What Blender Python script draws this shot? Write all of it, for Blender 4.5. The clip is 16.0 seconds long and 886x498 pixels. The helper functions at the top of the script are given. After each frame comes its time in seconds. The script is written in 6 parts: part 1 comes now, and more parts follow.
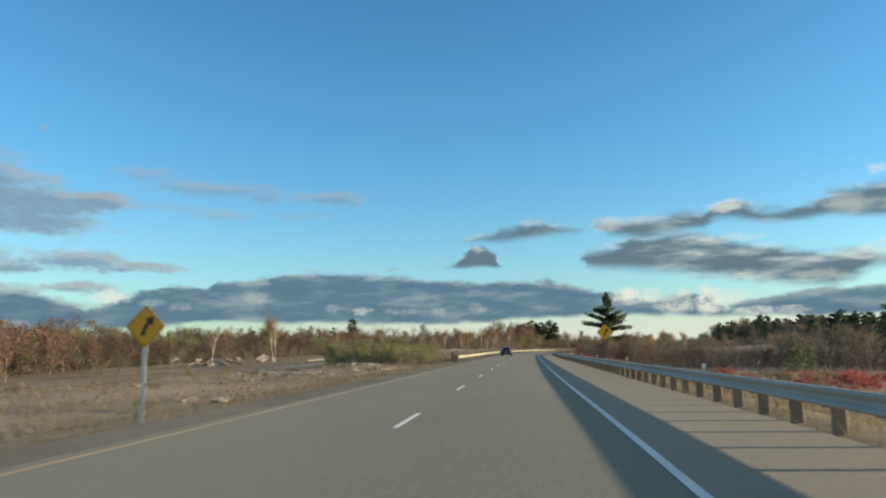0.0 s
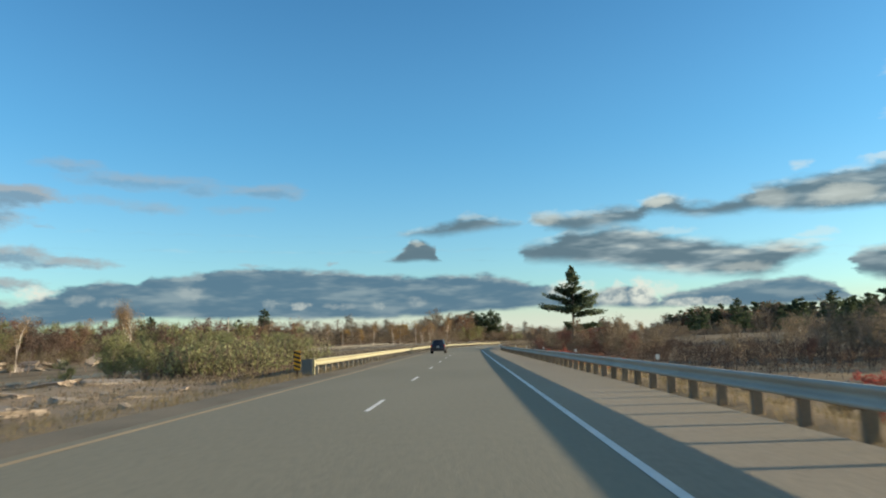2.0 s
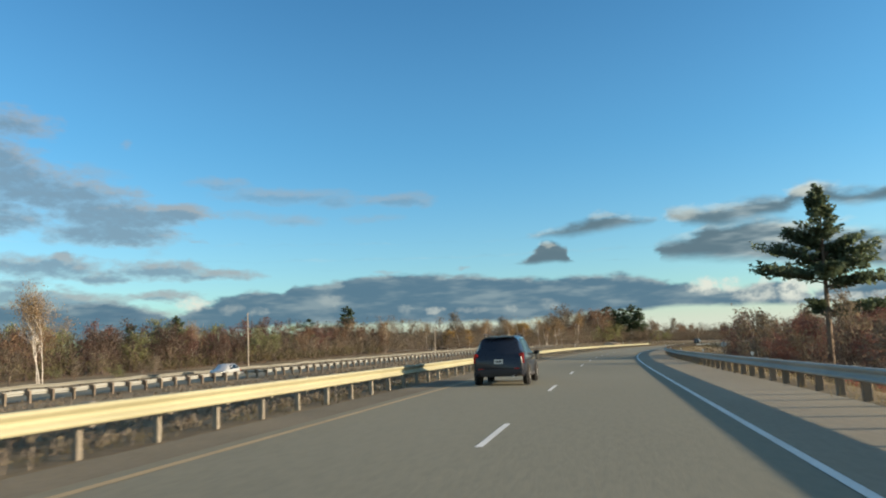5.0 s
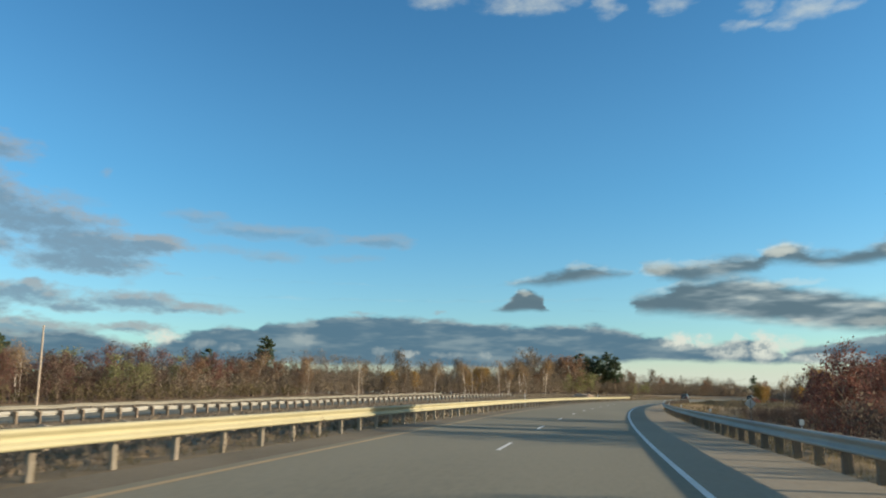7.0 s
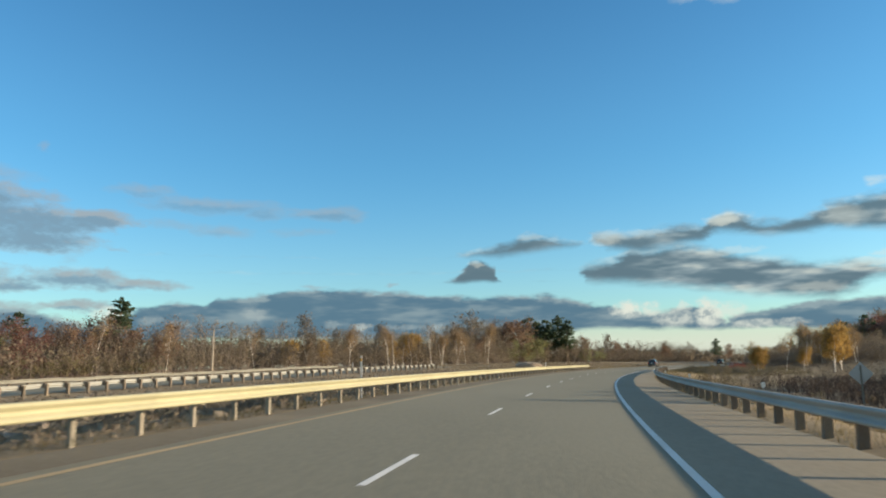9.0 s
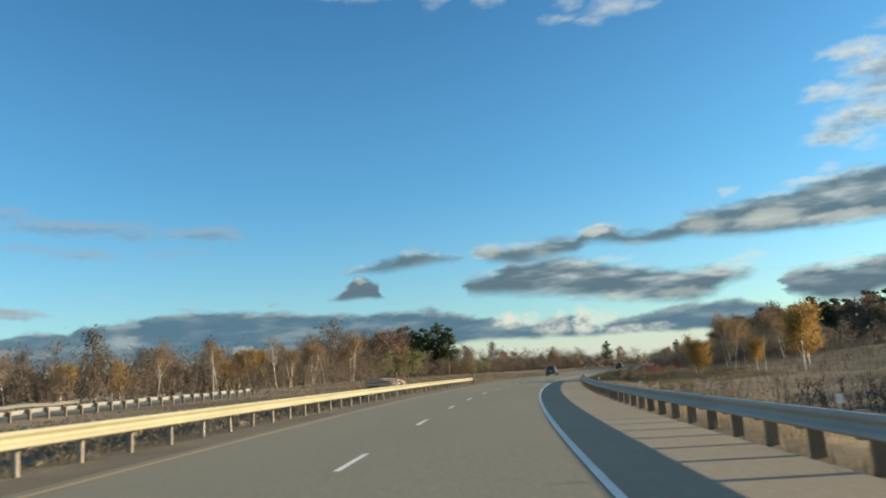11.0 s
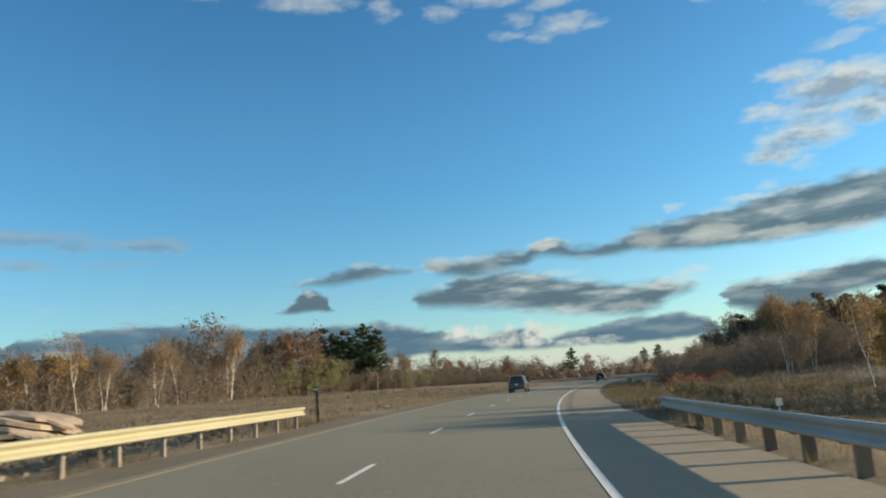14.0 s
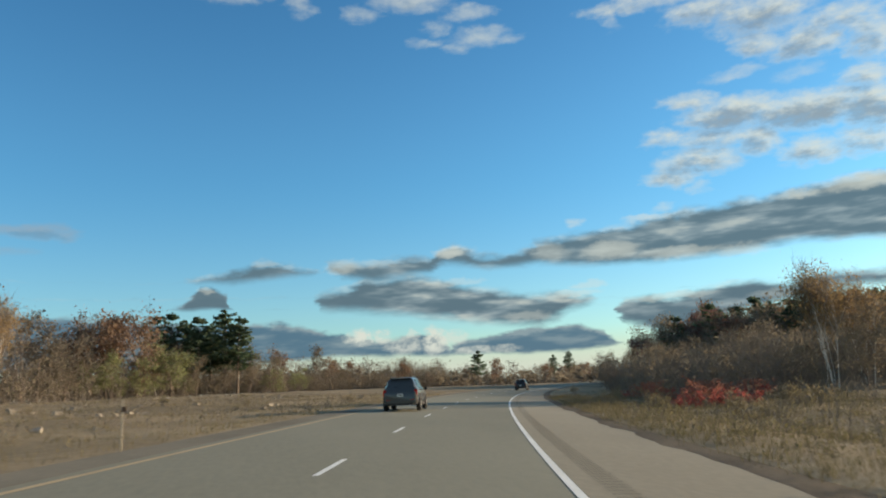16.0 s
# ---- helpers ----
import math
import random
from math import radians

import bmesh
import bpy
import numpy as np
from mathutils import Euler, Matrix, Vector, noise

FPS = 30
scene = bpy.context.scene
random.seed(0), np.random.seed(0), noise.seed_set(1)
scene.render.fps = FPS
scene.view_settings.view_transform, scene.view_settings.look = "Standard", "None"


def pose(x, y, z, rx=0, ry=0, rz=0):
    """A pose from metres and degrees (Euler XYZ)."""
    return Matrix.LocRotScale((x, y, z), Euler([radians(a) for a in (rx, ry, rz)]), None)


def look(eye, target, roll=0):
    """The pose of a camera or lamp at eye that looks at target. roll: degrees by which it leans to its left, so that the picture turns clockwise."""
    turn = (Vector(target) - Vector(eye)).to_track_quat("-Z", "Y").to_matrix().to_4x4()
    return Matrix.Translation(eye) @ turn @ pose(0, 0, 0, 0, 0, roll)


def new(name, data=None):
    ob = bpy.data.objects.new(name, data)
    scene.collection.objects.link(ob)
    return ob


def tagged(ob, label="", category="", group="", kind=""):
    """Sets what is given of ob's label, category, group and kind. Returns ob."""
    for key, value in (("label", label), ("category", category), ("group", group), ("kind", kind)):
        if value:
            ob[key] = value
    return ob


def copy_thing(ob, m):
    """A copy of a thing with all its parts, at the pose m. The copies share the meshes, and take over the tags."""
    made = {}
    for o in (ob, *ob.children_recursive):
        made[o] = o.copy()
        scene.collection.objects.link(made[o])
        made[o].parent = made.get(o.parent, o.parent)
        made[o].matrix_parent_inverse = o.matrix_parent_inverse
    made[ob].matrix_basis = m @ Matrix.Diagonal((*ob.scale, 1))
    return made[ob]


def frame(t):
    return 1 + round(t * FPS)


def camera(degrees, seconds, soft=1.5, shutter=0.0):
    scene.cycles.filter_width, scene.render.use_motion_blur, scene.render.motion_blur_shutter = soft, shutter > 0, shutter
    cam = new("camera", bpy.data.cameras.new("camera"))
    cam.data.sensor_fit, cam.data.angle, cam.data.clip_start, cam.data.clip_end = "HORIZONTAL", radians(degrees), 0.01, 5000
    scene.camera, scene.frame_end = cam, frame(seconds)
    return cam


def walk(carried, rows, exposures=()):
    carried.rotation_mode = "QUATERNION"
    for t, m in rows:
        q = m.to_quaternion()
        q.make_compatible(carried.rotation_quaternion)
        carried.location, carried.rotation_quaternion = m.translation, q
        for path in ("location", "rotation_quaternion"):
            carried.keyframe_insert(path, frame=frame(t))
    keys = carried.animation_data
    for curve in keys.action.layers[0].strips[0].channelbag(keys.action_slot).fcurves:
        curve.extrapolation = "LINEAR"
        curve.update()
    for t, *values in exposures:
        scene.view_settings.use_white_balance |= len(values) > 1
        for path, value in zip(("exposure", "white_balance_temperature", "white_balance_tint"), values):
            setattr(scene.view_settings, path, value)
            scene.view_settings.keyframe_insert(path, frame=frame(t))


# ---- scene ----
cam = camera(62.58, 16.0, soft=2.0, shutter=0.18)
PATH = [
    (0, (-0.0, -0.0, 1.374), (-2.128, 19.696, 4.117), -0.53),
    (0.5, (-0.081, 11.782, 1.374), (-1.316, 31.565, 4.038), -0.17),
    (1, (-0.157, 23.479, 1.374), (-0.476, 43.337, 3.73), -0.45),
    (1.5, (-0.053, 35.06, 1.374), (0.027, 54.935, 3.606), -1.05),
    (2, (-0.093, 46.617, 1.374), (-0.57, 66.447, 3.927), -1.31),
    (2.5, (0.027, 58.267, 1.374), (-1.359, 78.016, 4.209), -0.57),
    (3, (0.13, 69.797, 1.374), (-1.901, 89.489, 4.22), 0.03),
    (3.5, (0.148, 81.036, 1.374), (-2.229, 100.735, 3.881), -0.99),
    (4, (0.05, 91.948, 1.374), (-3.02, 111.583, 3.615), -2.75),
    (4.2, (0.042, 96.243, 1.374), (-3.456, 115.803, 3.649), -3.72),
    (6.3, (0.831, 139.358, 1.374), (-3.888, 158.425, 5.14), 0.86),
    (6.5, (0.926, 143.611, 1.374), (-3.374, 162.759, 5.23), 0.64),
    (7, (1.178, 154.384, 1.374), (-2.19, 173.708, 5.28), 0.39),
    (7.5, (1.441, 165.381, 1.374), (-0.614, 184.928, 5.073), -0.33),
    (8, (1.819, 176.57, 1.374), (0.939, 196.308, 4.476), -2.00),
    (8.5, (2.308, 187.771, 1.374), (0.646, 207.457, 4.487), -1.79),
    (9, (3.046, 198.776, 1.374), (0.958, 218.415, 4.526), -0.98),
    (9.5, (3.952, 209.45, 1.374), (3.288, 229.221, 4.319), -2.74),
    (10, (4.894, 219.74, 1.374), (5.679, 239.512, 4.278), -4.11),
    (10.2, (5.276, 223.777, 1.374), (6.286, 243.517, 4.43), -4.39),
    (12.3, (9.765, 263.765, 1.374), (10.869, 283.385, 5.095), -3.72),
    (12.5, (10.443, 267.642, 1.374), (11.305, 287.245, 5.241), -3.54),
    (13, (12.305, 277.323, 1.374), (13.171, 296.878, 5.479), -3.72),
    (13.5, (14.185, 287.044, 1.374), (15.859, 306.564, 5.395), -4.19),
    (14, (16.025, 296.824, 1.374), (18.53, 316.318, 5.076), -4.45),
    (14.5, (17.926, 306.565, 1.374), (20.997, 326.012, 4.891), -3.24),
    (15, (20.234, 316.289, 1.374), (23.852, 335.638, 4.914), -2.81),
    (15.5, (22.587, 326.019, 1.374), (26.845, 345.234, 4.934), -2.19),
    (16, (25.215, 335.709, 1.374), (30.243, 354.714, 5.053), -2.84),
]
walk(cam, [(t, look(eye, target, roll)) for t, eye, target, roll in PATH], exposures=[(0, 0.9), (4.2, 0.9), (6.3, 0.8), (7.2, 0.8), (8.5, 0.88), (10.2, 0.88), (12.3, 0.76), (14.5, 0.78), (16, 0.76)])

# ---- world and light ----
SUN_AZ, SUN_EL = 86.0, 11.0     # degrees clockwise from +y, and above the horizon


class Nodes:
    """Short hand for building a node tree."""
    def __init__(self, tree):
        self.tree = tree

    def add(self, kind, **settings):
        n = self.tree.nodes.new(kind)
        for key, value in settings.items():
            setattr(n, key, value)
        return n

    def put(self, socket, value):
        if hasattr(value, "is_output"):
            self.tree.links.new(value, socket)
        elif value is not None:
            socket.default_value = value

    def math(self, op, a, b=None, c=None, clamp=False):
        n = self.add("ShaderNodeMath", operation=op, use_clamp=clamp)
        for k, value in enumerate((a, b, c)):
            self.put(n.inputs[k], value)
        return n.outputs[0]

    def mix(self, fac, a, b, blend="MIX"):
        n = self.add("ShaderNodeMix", data_type="RGBA", blend_type=blend)
        self.put(n.inputs[0], fac)
        for k, value in ((6, a), (7, b)):
            self.put(n.inputs[k], (*value, 1) if isinstance(value, tuple) and len(value) == 3 else value)
        return n.outputs[2]

    def noise(self, vector, scale, detail=4.0, rough=0.55, distortion=0.0, out=0):
        n = self.add("ShaderNodeTexNoise")
        self.put(n.inputs["Vector"], vector)
        n.inputs["Scale"].default_value, n.inputs["Detail"].default_value = scale, detail
        n.inputs["Roughness"].default_value, n.inputs["Distortion"].default_value = rough, distortion
        return n.outputs[out]

    def ramp(self, fac, stops, mode="LINEAR"):
        n = self.add("ShaderNodeValToRGB")
        n.color_ramp.interpolation = mode
        e = n.color_ramp.elements
        while len(e) < len(stops):
            e.new(0.5)
        for k, (p, col) in enumerate(stops):
            e[k].position = p
            e[k].color = (*col, 1) if isinstance(col, tuple) else (col, col, col, 1)
        self.put(n.inputs[0], fac)
        return n.outputs[0]

    def step(self, x, lo, hi):
        n = self.add("ShaderNodeMapRange", interpolation_type="SMOOTHSTEP")
        self.put(n.inputs[0], x)
        n.inputs[1].default_value, n.inputs[2].default_value = min(lo, hi), max(lo, hi)
        return n.outputs[0] if lo < hi else self.math("SUBTRACT", 1.0, n.outputs[0])


# cloud sheets by azimuth: height of the base and of the top, in degrees
SHEET_BANK = [(-48.0, 1.4, 3.6), (-42.0, 1.3, 4.3), (-36.5, 1.3, 4.2), (-33.6, 1.4, 3.6), (-32.2, 1.5, 3.1), (-30.2, 1.6, 3.9), (-28.0, 1.8, 4.6), (-26.2, 2.0, 5.1), (-24.3, 2.2, 4.9), (-23.4, 2.2, 5.4), (-21.2, 2.2, 5.4), (-18.9, 2.1, 5.8), (-16.0, 2.1, 6.0),
              (-11.3, 2.0, 5.9), (-9.1, 2.0, 5.7), (-7.4, 2.0, 5.4), (-2.5, 2.1, 5.3), (1.8, 2.4, 5.3), (4.9, 2.5, 4.7), (7.1, 2.5, 4.3), (9.2, 2.4, 3.6), (11.4, 2.4, 3.9), (13.8, 2.3, 4.0),
              (15.0, 2.3, 2.9), (16.0, 2.3, 3.4), (18.2, 2.2, 3.7), (21.7, 2.1, 4.0), (24.8, 2.1, 4.3), (26.9, 2.3, 3.6), (28.1, 2.6, 2.5)]
SHEET_SHELF = [(4.3, 7.3, 7.0), (5.1, 6.2, 7.5), (7.4, 5.9, 7.9), (8.5, 5.8, 8.6), (10.5, 5.6, 8.6), (12.2, 5.4, 8.6), (14.4, 5.1, 8.2), (16.4, 4.7, 7.7), (20.1, 4.3, 7.0), (22.1, 4.1, 6.7),
               (23.5, 4.6, 6.7), (24.3, 5.1, 6.6), (26.2, 5.7, 6.3), (27.0, 6.1, 5.8)]
SHEET_LONG = [(-5.3, 8.5, 8.2), (-4.2, 8.3, 8.6), (-1.9, 8.3, 9.2), (0.4, 8.5, 10.0), (2.6, 8.7, 9.7), (4.6, 8.9, 9.2), (5.2, 9.2, 8.8), (5.7, 9.2, 9.8), (6.7, 8.6, 9.9), (8.9, 8.3, 9.7), (10.7, 8.4, 10.0),
              (12.0, 8.5, 10.1), (13.8, 8.7, 9.9), (14.6, 9.3, 10.7), (15.4, 9.4, 11.0), (16.4, 9.2, 10.6), (17.6, 8.9, 10.0), (19.7, 8.8, 9.9), (21.2, 8.9, 10.3), (22.2, 9.0, 10.9), (24.5, 8.7, 11.1),
              (28.8, 8.4, 11.5), (33.0, 8.4, 12.0), (37.4, 8.5, 12.3), (40.9, 8.8, 12.5), (46.7, 8.3, 13.0), (54.0, 9.0, 12.6), (60.0, 10.5, 10.0)]
SHEET_SMALL = [(-6.1, 6.5, 6.3), (-5.1, 6.3, 6.7), (-4.3, 6.3, 7.6), (-3.8, 6.4, 8.1), (-2.9, 6.4, 8.1), (-2.1, 6.3, 7.5), (-1.4, 6.4, 6.2)]
SHEET_RIGHT = [(27.9, 5.6, 5.2), (28.5, 4.0, 5.8), (30.4, 3.2, 6.0), (32.4, 3.0, 5.6), (34.3, 3.5, 6.2), (36.1, 4.0, 6.5), (38.0, 4.3, 6.4), (40.2, 4.7, 6.0), (42.8, 5.3, 6.5), (48.0, 5.1, 6.4), (55.0, 5.6, 5.2)]
# loose clouds: azimuth, height, half width, half height in degrees, thickness
CLOUDS_LEFT = [(-43.1, 16.2, 2.9, 0.99, 0.7), (-44.3, 13.8, 2.8, 1.06, 0.9), (-42.8, 12.7, 3.8, 1.15, 0.8), (-40.5, 11.8, 5.3, 0.94, 0.85), (-43.5, 9.9, 3.0, 0.99, 0.75), (-36.3, 10.4, 4.2, 1.06, 0.9),
               (-36.2, 9.0, 4.2, 0.73, 0.9), (-31.8, 10.7, 2.2, 0.63, 1.0), (-40.4, 6.6, 3.5, 0.78, 0.85), (-42.6, 5.3, 2.0, 0.46, 0.75), (-37.0, 5.9, 1.7, 0.4, 0.85), (-32.9, 6.5, 3.1, 0.62, 0.85),
               (-29.2, 6.1, 2.9, 0.38, 0.85), (-39.7, 7.2, 1.4, 0.47, 0.9), (-40.5, 4.4, 5.2, 0.6, 0.95), (-33.1, 4.5, 2.3, 0.4, 0.85), (-35.0, 3.3, 3.0, 0.35, 0.7), (-54.0, 12.0, 7.0, 2.2, 0.8)]
CLOUDS_THIN = [(-37.7, 13.3, 1.9, 0.6, 0.6), (-35.5, 15.4, 0.5, 0.33, 0.6), (-28.9, 13.0, 2.5, 0.38, 0.7), (-24.1, 12.2, 4.8, 0.57, 0.85), (-20.1, 11.7, 1.8, 0.44, 0.7), (-15.1, 11.8, 2.7, 0.53, 0.95),
               (-26.4, 10.6, 3.4, 0.35, 0.55), (-23.1, 10.2, 2.2, 0.44, 0.7), (-17.3, 10.3, 2.7, 0.31, 0.5), (-30.4, 8.6, 0.6, 0.21, 0.6), (-33.4, 7.9, 0.8, 0.41, 0.5), (-16.4, 6.0, 0.9, 0.17, 0.7), (-10.2, 6.4, 0.3, 0.18, 0.8)]
CLOUDS_HIGH = [(32.0, 27.5, 3.9, 0.54, 0.7), (37.0, 26.1, 2.9, 0.83, 0.9), (40.9, 24.9, 3.1, 1.19, 0.95), (40.2, 22.9, 1.7, 0.76, 0.85), (43.6, 22.3, 2.2, 0.92, 1), (45.7, 23.5, 2.5, 0.79, 0.85), (47.5, 21.9, 1.3, 1.6, 0.85),
               (46.8, 19.4, 1.7, 0.66, 0.9), (34.9, 19.9, 1.8, 0.65, 0.9), (38.1, 18.6, 3.5, 0.95, 1.1), (43.3, 17.8, 3.9, 1.14, 1.15), (47.2, 17.4, 2.0, 1.39, 1.1), (33.0, 17.5, 1.5, 0.54, 0.75), (36.7, 17.1, 2.4, 0.81, 0.85),
               (39.4, 16.5, 1.5, 0.95, 0.95), (35.2, 15.5, 2.8, 0.9, 0.95), (33.1, 14.5, 1.9, 0.58, 0.85), (43.0, 15.0, 2.0, 0.77, 0.95), (46.5, 15.1, 1.7, 0.93, 0.85)]
CLOUDS_TORN = [(13.3, 29.5, 2.9, 0.72, 0.9), (8.9, 28.6, 1.4, 0.48, 0.6), (18.0, 28.4, 1.9, 0.52, 0.8), (15.1, 27.5, 1.2, 0.49, 0.6), (18.9, 26.6, 2.1, 0.57, 0.8), (14.5, 26.4, 1.4, 0.33, 0.6), (16.9, 25.9, 1.2, 0.33, 0.6),
               (21.2, 26.2, 1.2, 0.24, 0.55), (29.6, 26.9, 0.7, 0.86, 0.65), (38.4, 21.3, 2.0, 0.31, 0.65), (42.6, 20.4, 1.5, 0.38, 0.5), (34.8, 13.6, 0.8, 0.37, 0.65), (32.0, 12.6, 0.8, 0.25, 0.55), (25.5, 12.0, 0.7, 0.26, 0.7),
               (-2.5, 29.7, 3.3, 0.71, 0.75), (3.8, 29.2, 1.1, 0.7, 0.65), (-10.7, 30.0, 1.9, 0.4, 0.6), (57.0, 20.0, 7.0, 3.0, 0.9), (60.0, 31.0, 9.0, 3.0, 0.9)]
# sunlit heads that rise out of the bank, with their brightness last
CLOUD_HEADS = [(-30.8, 4.0, 1.0, 0.39, 1), (-28.0, 3.6, 0.9, 0.32, 0.26), (-26.0, 3.3, 0.7, 0.24, 0.26), (-20.5, 4.0, 0.9, 0.5, 0.22), (-14.7, 3.2, 0.6, 0.21, 0.26), (-12.6, 3.1, 0.6, 0.26, 0.5), (-9.6, 3.0, 1.1, 0.17, 0.22),
               (-6.5, 3.0, 0.4, 0.18, 0.26), (-3.6, 3.2, 0.7, 0.26, 0.2), (8.0, 4.0, 0.9, 0.53, 1), (9.8, 4.0, 0.7, 0.39, 0.8), (11.4, 3.2, 1.3, 0.52, 0.7), (13.8, 3.5, 0.9, 0.85, 1), (12.1, 4.0, 0.4, 0.35, 0.6),
               (15.3, 3.7, 1.0, 0.43, 0.6), (16.9, 2.6, 1.4, 0.25, 0.7), (19.3, 2.6, 1.0, 0.21, 0.5)]
# sunlit places on the sheets above the bank
CLOUD_LIGHTS = [(27.9, 9.6, 1.8, 0.47, 0.8), (32.9, 9.0, 2.4, 0.29, 0.6), (37.4, 8.7, 1.5, 0.29, 0.6), (23.3, 9.8, 1.1, 0.48, 0.5), (45.8, 12.4, 2.0, 0.38, 0.9), (41.5, 12.2, 1.4, 0.2, 0.7), (30.7, 11.8, 1.3, 0.21, 0.8),
                (32.1, 5.8, 2.2, 0.21, 0.7), (26.0, 7.1, 1.1, 0.22, 0.6), (39.5, 5.3, 1.5, 0.24, 0.4), (15.3, 10.3, 0.9, 0.3, 0.9), (6.9, 9.5, 1.1, 0.4, 0.7), (0.9, 9.8, 0.8, 0.2, 0.45), (-3.4, 7.8, 0.5, 0.2, 0.6),
                (24.8, 6.5, 1.5, 0.2, 0.7), (21.2, 5.0, 1.4, 0.29, 0.5), (15.8, 8.0, 1.7, 0.17, 0.5), (9.6, 9.7, 1.3, 0.22, 0.5)]


def loose_clouds(name, clouds, ragged):
    """Cover of a set of loose clouds, as a group to be read at two places."""
    tree = bpy.data.node_groups.new(name, "ShaderNodeTree")
    tree.interface.new_socket("Az", in_out="INPUT", socket_type="NodeSocketFloat")
    tree.interface.new_socket("El", in_out="INPUT", socket_type="NodeSocketFloat")
    tree.interface.new_socket("Cover", in_out="OUTPUT", socket_type="NodeSocketFloat")
    g = Nodes(tree)
    gi, go = g.add("NodeGroupInput"), g.add("NodeGroupOutput")
    comb = g.add("ShaderNodeCombineXYZ")
    g.put(comb.inputs[0], g.math("MULTIPLY", gi.outputs[0], 0.5))
    g.put(comb.inputs[1], gi.outputs[1])
    shift = g.add("ShaderNodeSeparateXYZ")
    g.put(shift.inputs[0], g.noise(comb.outputs[0], 0.9, 4.0, 0.55, out=1))
    az = g.math("MULTIPLY_ADD", g.math("SUBTRACT", shift.outputs[0], 0.5), 3.4, gi.outputs[0])
    el = g.math("MULTIPLY_ADD", g.math("SUBTRACT", shift.outputs[1], 0.5), 1.3, gi.outputs[1])
    cover = None
    for a, e, w, h, thick in clouds:
        dx = g.math("MULTIPLY", g.math("SUBTRACT", az, a), 1 / (1.1 * w))
        dy = g.math("MULTIPLY", g.math("SUBTRACT", el, e), 1 / (1.15 * h))
        r = g.math("MULTIPLY_ADD", dx, dx, g.math("MULTIPLY", dy, dy))
        one = g.math("MULTIPLY_ADD", r, -0.6 * thick, thick)
        cover = one if cover is None else g.math("SMOOTH_MAX", cover, one, 0.2)
    fine = g.noise(comb.outputs[0], 1.7, 5.0, 0.6)
    g.put(go.inputs[0], g.math("MULTIPLY_ADD", g.math("SUBTRACT", fine, 0.5), ragged, cover))
    return tree


